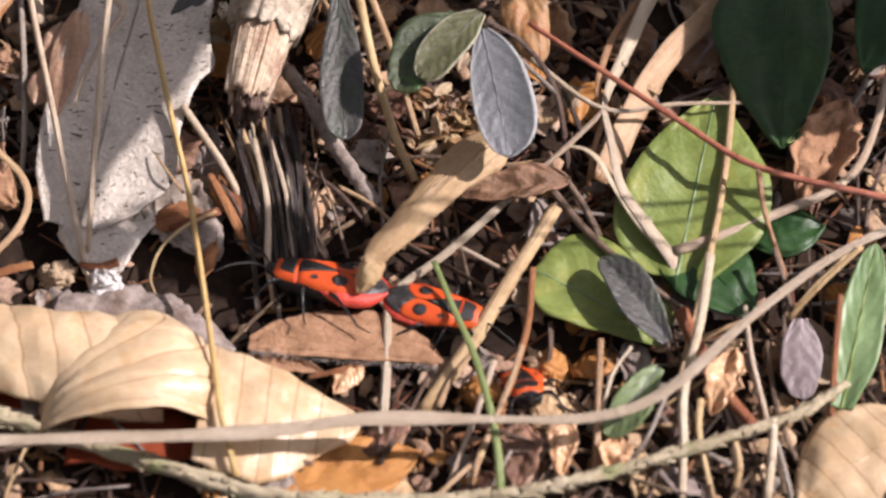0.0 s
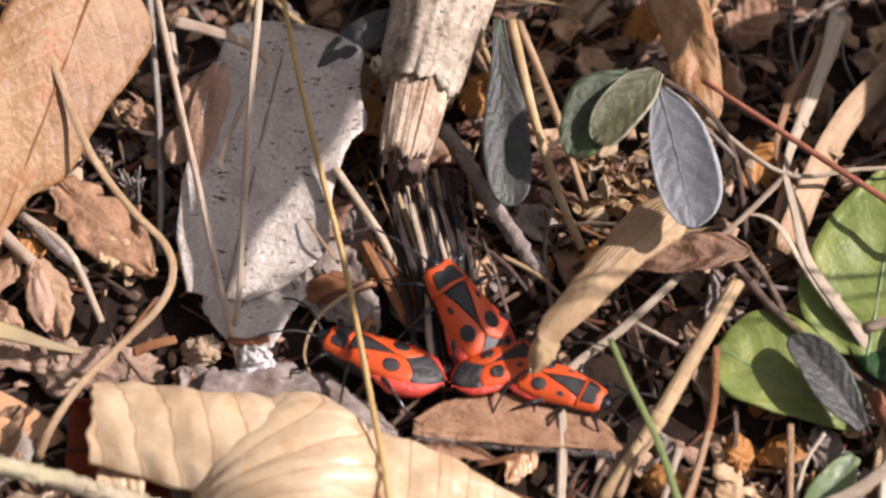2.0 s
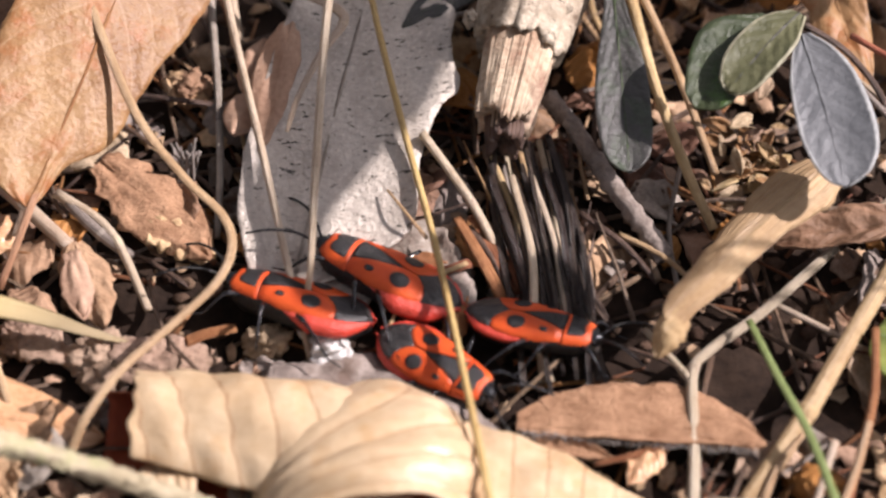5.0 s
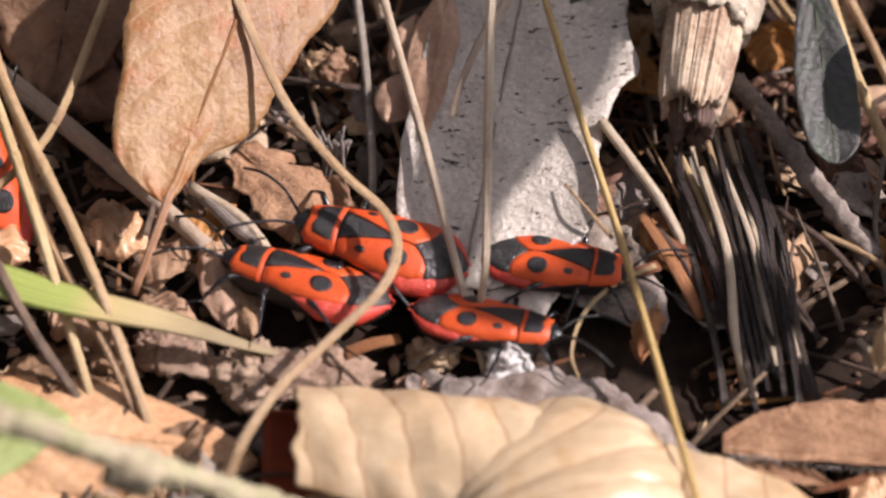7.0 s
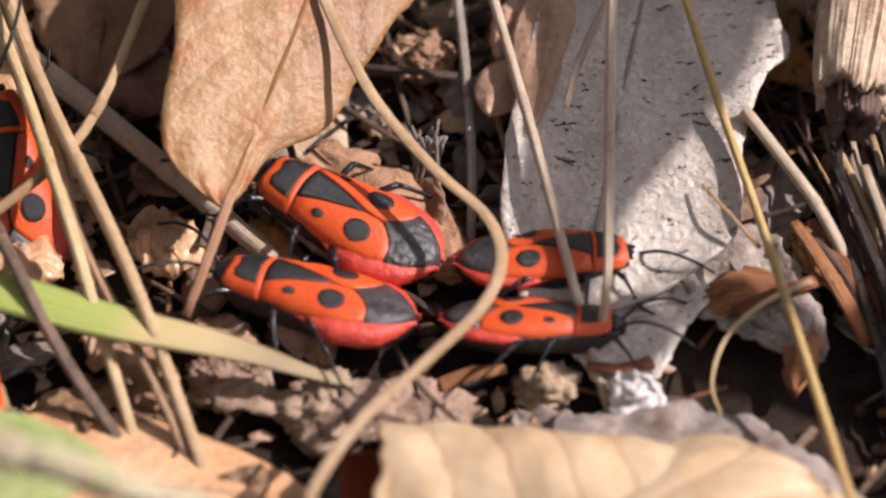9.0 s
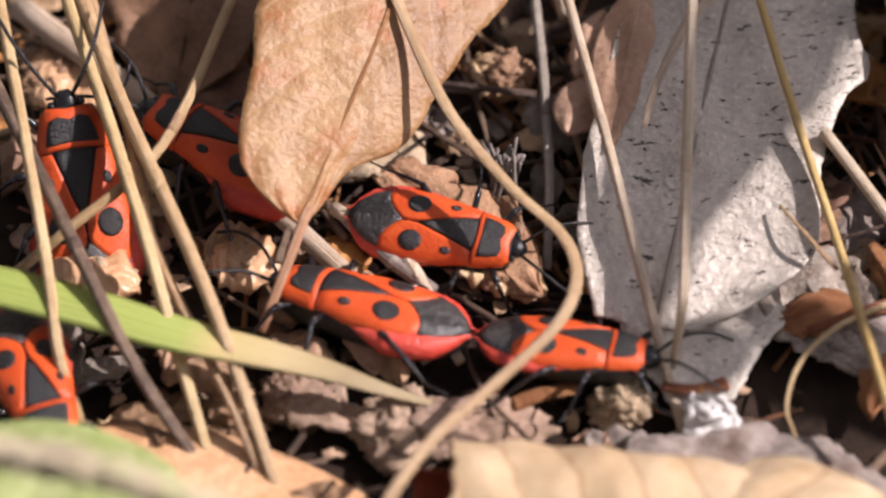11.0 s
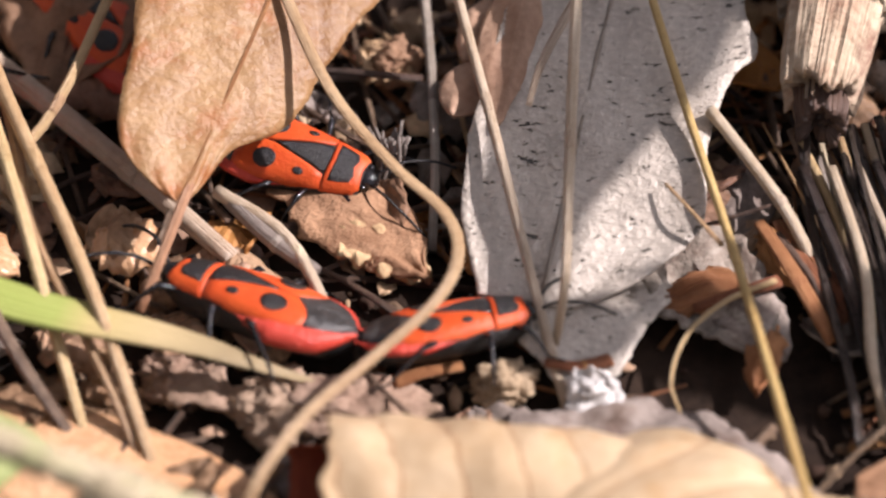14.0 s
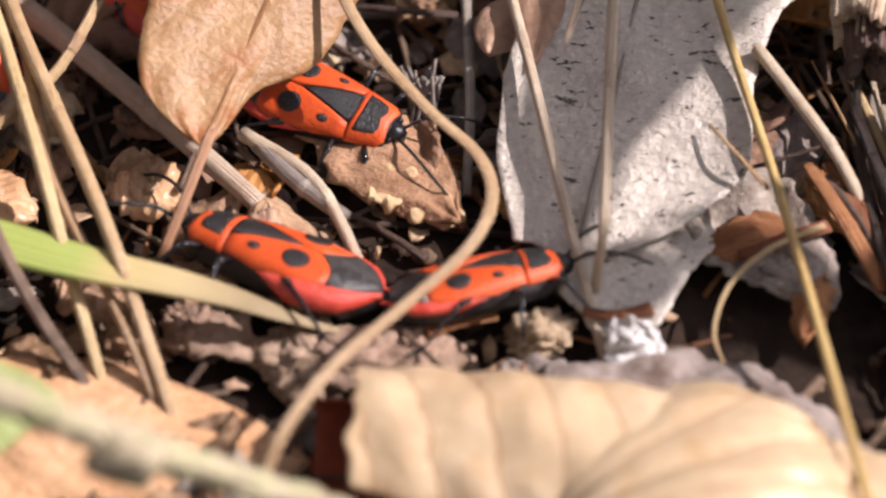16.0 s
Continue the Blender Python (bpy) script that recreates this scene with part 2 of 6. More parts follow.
DIM_LEAF = surface("dim_leaf", (0.032, 0.05, 0.022), (0.08, 0.105, 0.047), 0.36, 0.25, 2.6, 0.5, 0.5, 0.1, veins=6, vein_tint=(0.14, 0.15, 0.10), vein_mark=0.3, puffy=0.3, crackle=0.2, through_light=0.1, stain=(0.09, 0.20, 0.035))
DUSK_LEAF = surface("dusk_leaf", (0.035, 0.035, 0.032), (0.095, 0.09, 0.085), 0.36, 0.25, 2.6, 0.5, 0.5, 0.1, veins=7, vein_tint=(0.08, 0.13, 0.05), vein_mark=0.2, puffy=0.15, crackle=0.25, through_light=0.05, stain=(0.06, 0.085, 0.05))
PURPLE_LEAF = surface("purple_leaf", (0.16, 0.125, 0.13), (0.31, 0.26, 0.26), 0.5, 0.2, 1.8, 0.3, 0.4, 0.1, veins=5, vein_mark=0.3, puffy=0.3, through_light=0.05)
BLADE = surface("blade", (0.45, 0.36, 0.16), (0.62, 0.52, 0.26), 0.4, 0.2, 2, 0.2, 0.5, 0, stripes=0.2, through_light=0.25,
                along=[(0.0, (0.30, 0.48, 0.06)), (0.46, (0.42, 0.58, 0.12)), (0.53, (0.74, 0.60, 0.26)), (0.66, (0.70, 0.55, 0.31)), (0.78, (0.36, 0.27, 0.17)), (1.0, (0.40, 0.30, 0.19))])
GREEN_BLADE = surface("green_blade", (0.17, 0.22, 0.07), (0.29, 0.35, 0.14), 0.5, 0.2, 2, 0.2, 0.35, 0, stripes=0.3, through_light=0.15)
PALE_GREEN = surface("pale_green", (0.26, 0.33, 0.09), (0.50, 0.54, 0.25), 0.5, 0.2, 1.6, 0.2, 0.4, 0, veins=5, vein_mark=0.3, puffy=0.3, through_light=0.15)
BARK = surface("bark", (0.24, 0.18, 0.12), (0.64, 0.56, 0.44), 0.75, 0.22, 1.6, 1.0, 0.25, 0, flecks=0.8, crackle=0.6, stain=(0.12, 0.075, 0.045))
BROKEN = surface("broken_wood", (0.36, 0.22, 0.14), (0.74, 0.63, 0.46), 0.7, 0.35, 1.8, 1.0, 0.25, 0, crackle=0.6, stripes=0.25, stain=(0.20, 0.085, 0.06))
GREY_BARK = surface("grey_bark", (0.15, 0.12, 0.10), (0.42, 0.36, 0.31), 0.9, 0.5, 3.2, 1.0, 0.15, 0.1, stain=(0.16, 0.11, 0.085))
MOSS_TWIG = surface("moss_twig", (0.29, 0.24, 0.15), (0.50, 0.43, 0.30), 0.85, 0.25, 1.8, 0.6, 0.2, 0, stain=(0.26, 0.29, 0.12))
FUZZ = surface("fuzz", (0.12, 0.10, 0.085), (0.32, 0.28, 0.25), 0.9, 0.4, 2, 0.4, 0.1, 0)
BUG_RED = surface("bug_red", (0.56, 0.062, 0.010), (0.67, 0.106, 0.017), 0.42, 0.5, 5, 0.2, 0.45, 0, crackle=0.15)
BUG_PINK = surface("bug_pink", (0.52, 0.036, 0.020), (0.66, 0.088, 0.055), 0.34, 0.5, 4, 0.35, 0.5, 0, crackle=0.35)
BUG_BLACK = surface("bug_black", (0.003, 0.003, 0.0035), (0.014, 0.0135, 0.0135), 0.34, 0.5, 7, 0.45, 0.65, 0, crackle=0.3)
BUG_WING = surface("bug_wing", (0.010, 0.0095, 0.009), (0.062, 0.058, 0.056), 0.34, 0.5, 2.2, 0.5, 0.7, 0, crackle=0.55)
BUG_SHINE = surface("bug_shine", (0.004, 0.004, 0.005), (0.010, 0.010, 0.011), 0.13, 0.5, 6, 0.15, 0.7, 0)


# ---- building helpers ----
def make(name, geo, material, origin=(0, 0, 0), parent=None, thick=0.0, smooth=True, **tags):
    """One mesh object from (verts in mm, faces, uvs). A part keeps its thing's origin."""
    verts, faces, uvs = geo
    o = np.array(origin, float)
    me = bpy.data.meshes.new(name)
    me.from_pydata(((np.array(verts, float) - o) * MM).tolist(), [], [tuple(f) for f in faces])
    if uvs is not None:
        lay = me.uv_layers.new(name="UVMap")
        idx = np.empty(len(me.loops), np.int32)
        me.loops.foreach_get("vertex_index", idx)
        lay.data.foreach_set("uv", np.array(uvs, np.float32)[idx].ravel())
    me.polygons.foreach_set("use_smooth", [smooth] * len(me.polygons))
    me.materials.append(material)
    ob = new(name, me)
    if parent:
        ob.parent = parent
    else:
        ob.location = o * MM
    if thick:
        s = ob.modifiers.new("thickness", "SOLIDIFY")
        s.thickness, s.offset = thick * MM, 0
    return tagged(ob, **tags)


def joined(geos):
    verts, faces, uvs, n = [], [], [], 0
    for v, f, u in geos:
        verts.append(np.array(v, float))
        faces += [tuple(i + n for i in q) for q in f]
        uvs.append(np.zeros((len(v), 2)) if u is None else np.array(u, float))
        n += len(v)
    return np.concatenate(verts), faces, np.concatenate(uvs)


def spline(points, per=6):
    p = np.array(points, float)
    if len(p) == 2:
        p = np.array([p[0], (p[0] + p[1]) / 2, p[1]])
    q = np.vstack([2 * p[0] - p[1], p, 2 * p[-1] - p[-2]])
    out = []
    for i in range(1, len(q) - 2):
        for s in np.linspace(0, 1, per, endpoint=False):
            a, b, c, d = q[i - 1 : i + 3]
            out.append(0.5 * (2 * b + (c - a) * s + (2 * a - 5 * b + 4 * c - d) * s**2 + (3 * b - a - 3 * c + d) * s**3))
    return np.array(out + [p[-1]])


def tube(points, r0, r1, flat=1.0, sides=8, per=6, rough=0.0, face=(0, 0, 1), seed=0, ridge=1.1, round_n=1.3, taper=1.0):
    """A stalk along a smooth line; flat below 1 makes a blade whose broad side turns to face."""
    c = spline(points, per)
    n = len(c)
    tan = np.gradient(c, axis=0)
    tan /= np.linalg.norm(tan, axis=1)[:, None] + 1e-9
    face = np.array(face, float)
    verts, faces, uvs = [], [], []
    length = np.r_[0, np.cumsum(np.linalg.norm(np.diff(c, axis=0), axis=1))]
    for i in range(n):
        side = np.cross(tan[i], face)
        if np.linalg.norm(side) < 0.05:
            side = np.cross(tan[i], (0.3, 1, 0.1))
        side /= np.linalg.norm(side)
        top = np.cross(side, tan[i])
        r = r0 + (r1 - r0) * (i / (n - 1)) ** taper
        for k in range(sides):
            a = 2 * math.pi * k / sides
            w = 1.0
            if rough:
                w += rough * noise.noise(Vector((length[i] * ridge, math.cos(a) * round_n + seed, math.sin(a) * round_n)))
            verts.append(c[i] + w * r * (math.cos(a) * side + flat * math.sin(a) * top))
            uvs.append((length[i] / length[-1], k / sides))
    for i in range(n - 1):
        for k in range(sides):
            a, b = i * sides + k, i * sides + (k + 1) % sides
            faces.append((a, b, b + sides, a + sides))
    faces += [tuple(range(sides))[::-1], tuple(range((n - 1) * sides, n * sides))]
    return verts, faces, uvs


def sheet(base, tip, width, up=(0, 0, 1), sag=0.0, curl=0.0, widest=0.45, blunt=0.0, wavy=0.0, ragged=0.0, fold=0.0,
          lift=0.0, seed=0, nu=26, nv=14, lobes=(), ribs=0, rib=0.3, rim=None):
    """A leaf blade from base to tip. curl in radians bends the sides (plus: upwards), fold creases it at the midrib; rim gives
    the half widths of its two sides at even steps from base to tip, with a rounded end."""
    base, tip, up = (np.array(q, float) for q in (base, tip, up))
    axis = tip - base
    length = np.linalg.norm(axis)
    side = np.cross(axis, up)
    side /= np.linalg.norm(side)
    nor = np.cross(side, axis)
    nor /= np.linalg.norm(nor)
    p = math.log(0.5) / math.log(widest)
    verts, faces, uvs = [], [], []
    if rim:
        edges = [spline([(k, w, 0) for k, w in enumerate(q)], 8)[:, 1] for q in rim]
    for i in range(nu + 1):
        u = i / nu if not rim else 0.5 - 0.5 * math.cos(math.pi * (0.08 + 0.92 * i / nu))
        prof = max(math.sin(math.pi * min(1, max(0, u)) ** p), 0.0) ** 0.75
        prof = max(prof, blunt * (1 - u) ** 0.5, 0.02)
        c = base + axis * u + nor * (sag * 4 * u * (1 - u) + lift * u * u)
        for j in range(nv + 1):
            v = 2 * j / nv - 1
            w = width / 2 * prof
            sgn = 1 if v > 0 else -1
            if rim:
                q = edges[sgn > 0]
                w = float(np.interp(u, np.linspace(0, 1, len(q)), q)) * math.sqrt(max(0.0, 1 - (max(0.0, u - 0.93) / 0.0701) ** 2))
            w *= 1 + ragged * noise.noise(Vector((u * 9 + seed, sgn * 3.1, seed * 0.7))) * abs(v) + 0.5 * ragged * noise.noise(Vector((u * 31, sgn * 2.7 + seed, 0))) * abs(v)
            for lu, ls, la, lw in lobes:
                if ls == sgn:
                    w += la * abs(v) ** 2 * math.exp(-((u - lu) / lw) ** 2)
            if abs(curl) > 0.02:
                s, h = w * math.sin(curl * v) / abs(curl) * (1 if curl > 0 else -1), w * (1 - math.cos(curl * v)) / curl
                s = abs(s) * sgn
            else:
                s, h = w * v, 0.0
            h += fold * abs(v) * w
            if ribs:
                h += rib * (abs(math.sin(math.pi * (ribs * (u - 0.30 * abs(v) ** 1.25) + 0.5))) - 0.5) * min(1, 4 * abs(v)) * (1 - 0.6 * u)
            h += wavy * (noise.noise(Vector((u * 2.6 + seed, v * 1.4, seed * 1.3))) + 0.5 * noise.noise(Vector((u * 7 + seed, v * 3.1, seed * 2.3))))
            verts.append(c + side * s + nor * h)
            uvs.append((u, (v + 1) / 2))
    for i in range(nu):
        for j in range(nv):
            a = i * (nv + 1) + j
            faces.append((a, a + 1, a + nv + 2, a + nv + 1))
    return verts, faces, uvs


def vault(front, back, spans, heights, across=(1, 0, 0), start=(175, 175), stop=(5, 5), tilt=0.0, ribs=0, rib=0.0, wavy=0.0, seed=0, nu=48, nv=26, fan=False):
    """An arched piece of leaf over the line front-back: half widths and heights along it, open from the angle start to stop; tilt slants the veins."""
    front, back, across = (np.array(q, float) for q in (front, back, across))
    axis = back - front
    verts, faces, uvs = [], [], []
    for i in range(nu + 1):
        u = i / nu
        w, h = (float(np.interp(u, np.linspace(0, 1, len(q)), q)) for q in (spans, heights))
        lo, hi = start[0] + (start[1] - start[0]) * u, stop[0] + (stop[1] - stop[0]) * u
        for j in range(nv + 1):
            f = j / nv
            a = radians(lo + (hi - lo) * f)
            k = 1 + wavy * (noise.noise(Vector((u * 3 + seed, f * 2.2, seed))) + 0.5 * noise.noise(Vector((u * 9 + seed, f * 6, 1.7))))
            s = math.atan2(u * 1.15, f + 0.06) / (math.pi / 2) if fan else u - tilt * f
            if ribs:
                k += rib * (abs(math.sin(math.pi * (ribs * s + 0.5))) - 0.5)
            g = u + 0.03 * (1 - u) * noise.noise(Vector((f * 7, seed, 0)))
            verts.append(front + axis * g + k * (w * math.cos(a) * across + np.array((0, 0, h * math.sin(a)))))
            uvs.append((s, f))
    for i in range(nu):
        for j in range(nv):
            a = i * (nv + 1) + j
            faces.append((a, a + 1, a + nv + 2, a + nv + 1))
    return verts, faces, uvs


def leaf(name, material, base, tip, width, label, category="leaf", group="", thick=0.16, midrib=None, stalk=None, **shape):
    """A leaf, with its midrib (radius, material) and stalk (far end, radius, material) as parts."""
    geo = sheet(base, tip, width, **shape)
    ob = make(name, geo, material, base, thick=thick, label=label, category=category, group=group)
    nv, nu = shape.get("nv", 14), shape.get("nu", 26)
    if midrib is None:
        midrib = (max(0.09, width * 0.018), material)
    if midrib:
        line = np.array(geo[0]).reshape(nu + 1, nv + 1, 3)[:: max(1, nu // 8), nv // 2]
        make("midrib", tube(line + (0, 0, 0.03), midrib[0], midrib[0] * 0.35, sides=6, per=4), midrib[1], base, ob)
    if stalk:
        b, m = np.array(base, float), (np.array(base, float) + np.array(stalk[0], float)) / 2
        make("stalk", tube([b + (np.array(tip) - b) * 0.03, m + (0, 0, 0.2), stalk[0]], stalk[1], stalk[1] * 1.3, sides=6), stalk[2], base, ob)
    return ob


def stem(name, material, points, r0, r1, label, flat=1.0, group="", category="grass stem", reach=0.0, **kw):
    if reach:
        p, q = np.array(points[0], float), np.array(points[1], float)
        points = [tuple(p + (p - q) * reach)] + list(points)
    ob = make(name, tube(points, r0, r1, flat, **kw), material, points[-1], label=label, category=category, group=group)
    if max(r0, r1) >= 0.26:
        c = spline(points, 6)
        k = max(1, int(len(c) * 0.58))
        r = r0 + (r1 - r0) * 0.58
        make("node", tube([c[k - 1], c[k], c[min(len(c) - 1, k + 1)]] if len(c) < 9 else [c[k] + (c[k - 1] - c[k]) * 0.35, c[k], c[k] + (c[k + 1] - c[k]) * 0.35], r * 1.12, r * 1.04, flat * 1.05, sides=8, per=3), material, points[-1], ob)
    return ob


def lump(centre, size, seed, rough=0.35, sub=2):
    """A rough clod or crumb."""
    bm = bmesh.new()
    bmesh.ops.create_icosphere(bm, subdivisions=sub, radius=1)
    s = np.array(size) / 2
    verts = []
    for v in bm.verts:
        k = 1 + rough * (noise.noise(v.co * 1.3 + Vector((seed * 3.7, seed, 0))) + 0.6 * noise.noise(v.co * 3.4 + Vector((seed, 0, seed * 2.1))))
        if sub > 2:
            k += rough * (0.3 * noise.noise(v.co * 6 + Vector((0, seed, seed))) + 0.3 * noise.noise(v.co * 14 + Vector((seed, seed, 0))) - 0.5 * abs(noise.noise(v.co * 29 + Vector((seed, 0, 0)))))
        verts.append(np.array(v.co) * k * s + centre)
    faces = [tuple(q.index for q in f.verts) for f in bm.faces]
    bm.free()
    return verts, faces, None


# ---- ground ----
def ground_z(x, y):
    near = math.exp(-((x - 8) / 75) ** 4 - (y / 55) ** 4)
    z = -1.5 + 0.9 * noise.noise(Vector((x * 0.09, y * 0.09, 2.0))) + near * (0.55 * noise.noise(Vector((x * 0.3, y * 0.3, 5.0))) + 0.25 * noise.noise(Vector((x * 0.9, y * 0.9, 9.0))))
    return z


def ground_sheet():
    fine = np.arange(-62, 82.1, 0.9)
    far = np.array([3, 7, 14, 26, 45, 75, 120, 190, 280, 400, 700, 1500, 4000, 12000, 40000.0])
    xs = np.r_[-62 - far[::-1], fine, 82 + far]
    fy = np.arange(-48, 52.1, 0.9)
    ys = np.r_[-48 - far[::-1], fy, 52 + far]
    verts = [(x, y, ground_z(x, y)) for x in xs for y in ys]
    m = len(ys)
    faces = [(i * m + j, (i + 1) * m + j, (i + 1) * m + j + 1, i * m + j + 1) for i in range(len(xs) - 1) for j in range(m - 1)]
    make("ground", (verts, faces, None), SOIL, label="dark crumbly soil under dry leaf litter", category="ground", kind="structure")


ground_sheet()


# ---- fire bugs ----
KNOT_X = (-5.1, -4.7, -4.0, -3.0, -1.5, 0.0, 1.5, 2.8, 3.2, 4.2, 4.8, 5.1)
KNOT_W = (0.20, 0.86, 1.44, 1.84, 2.06, 2.02, 1.84, 1.64, 1.58, 1.40, 1.26, 1.14)
KNOT_Z = (1.65, 1.85, 2.05, 2.25, 2.44, 2.56, 2.62, 2.54, 2.52, 2.42, 2.30, 2.18)
RIM_Z = 1.6
BROAD = 1.14


def bug_half(x):
    return float(np.interp(x, KNOT_X, KNOT_W))


def bug_back(x, y):
    k = min(1.0, abs(y) / bug_half(x))
    return RIM_Z + (float(np.interp(x, KNOT_X, KNOT_Z)) - RIM_Z) * max(0.0, 1 - k**2.4) ** 0.6


def bug_hull(s):
    verts, faces = [], []
    xs, n = np.linspace(-5.1, 5.1, 27), 20
    for x in xs:
        w = bug_half(x)
        for k in range(n):
            a = 2 * math.pi * k / n
            y = w * math.cos(a)
            if math.sin(a) < 0:
                y = w * math.copysign(abs(math.cos(a)) ** 0.45, math.cos(a))
            if math.sin(a) >= 0:
                z = bug_back(x, y) - 0.05
            else:
                z = RIM_Z + 1.65 * math.sin(a) * min(1, (6.2 - abs(x)) / 2.2)
            verts.append((x * s, y * s * BROAD, z * s))
    for i in range(len(xs) - 1):
        for k in range(n):
            a, b = i * n + k, i * n + (k + 1) % n
            faces.append((a, b, b + n, a + n))
    faces += [tuple(range(n))[::-1], tuple(range((len(xs) - 1) * n, len(xs) * n))]
    return verts, faces, None


def bug_patch(s, outline, lift, rounds=5, per=3):
    """A piece of the bug's back: the outline filled from its middle and laid on the curved back."""
    q = np.array(outline, float)
    mid = q.mean(0)
    ring = []
    for i in range(len(q)):
        for f in np.linspace(0, 1, per, endpoint=False):
            ring.append(q[i] * (1 - f) + q[(i + 1) % len(q)] * f)
    ring, verts, faces = np.array(ring), [], []
    n = len(ring)

    def put(p, h):
        w = bug_half(p[0])
        y = max(-w, min(w, p[1] * 0.885))
        return p[0] * s, y * s * BROAD, (bug_back(p[0], y) + h) * s

    verts.append(put(mid, lift))
    for k in range(1, rounds + 1):
        for p in ring:
            verts.append(put(mid + (p - mid) * k / rounds, lift))
    for p in ring:
        verts.append(put(mid + (p - mid) * 1.02, -0.08))
    for i in range(n):
        faces.append((0, 1 + i, 1 + (i + 1) % n))
        for k in range(rounds):
            a, b = 1 + k * n + i, 1 + k * n + (i + 1) % n
            faces.append((a, a + n, b + n, b))
    return verts, faces, None


def round_outline(x, y, rx, ry, n=12):
    return [(x + rx * math.cos(2 * math.pi * k / n), y + ry * math.sin(2 * math.pi * k / n)) for k in range(n)]


def mirrored(outline):
    return [(x, -y) for x, y in outline[::-1]]


def bug_margin(s, side, plump):
    """The red rim of the abdomen that swells out beside and behind the wings."""
    verts, faces = [], []
    xs = np.linspace(-5.3, 1.9, 34)
    for x in xs:
        w = bug_half(max(x, -5.05))
        fat = plump * max(0.0, min(1.0, (0.9 - x) / 2.2)) * min(1.0, 0.25 + (x + 5.3) / 2.0)
        inner = 0.84 * w
        rows = ((inner, bug_back(max(x, -5.05), inner) - 0.04), (w * 0.97 + 0.12 * fat, RIM_Z + 0.30 * fat - 0.05), (w + 0.42 * fat - 0.03, RIM_Z + 0.02 * fat),
                (w + 0.66 * fat - 0.05, RIM_Z - 0.42 * fat), (w + 0.60 * fat - 0.06, RIM_Z - 0.92 * fat), (w * 0.9, RIM_Z - 1.15 * fat))
        k = len(rows)
        for y, z in rows:
            verts.append((x * s, side * y * s * BROAD, z * s))
    for i in range(len(xs) - 1):
        for q in range(k - 1):
            f = (i * k + q, i * k + q + 1, i * k + q + k + 1, i * k + q + k)
            faces.append(f if side < 0 else f[::-1])
    return verts, faces, None


CORIUM = [(2.75, 1.08), (2.8, 1.76), (1.0, 2.12), (-1.0, 2.28), (-2.2, 2.10), (-2.78, 1.80), (-2.78, 1.30), (-2.50, 0.80), (-2.10, 0.40), (-1.75, 0.12), (-1.3, 0.05), (-0.62, 0.10), (0.9, 0.56)]
LEG_ROOTS = ((3.7, 0.75, 1.0), (2.2, 1.0, 0.95), (0.9, 1.0, 0.95))
LEG_KNEES = ((5.0, 2.3, 1.7), (2.0, 3.0, 1.8), (-1.0, 3.0, 1.75))
LEG_FEET = ((6.1, 3.2, 0.25), (1.4, 4.6, 0.2), (-3.4, 4.4, 0.15))
LEG_TOES = ((7.0, 3.5, 0.06), (1.0, 5.6, 0.05), (-4.6, 4.9, 0.05))
BUG_LEGS = {}


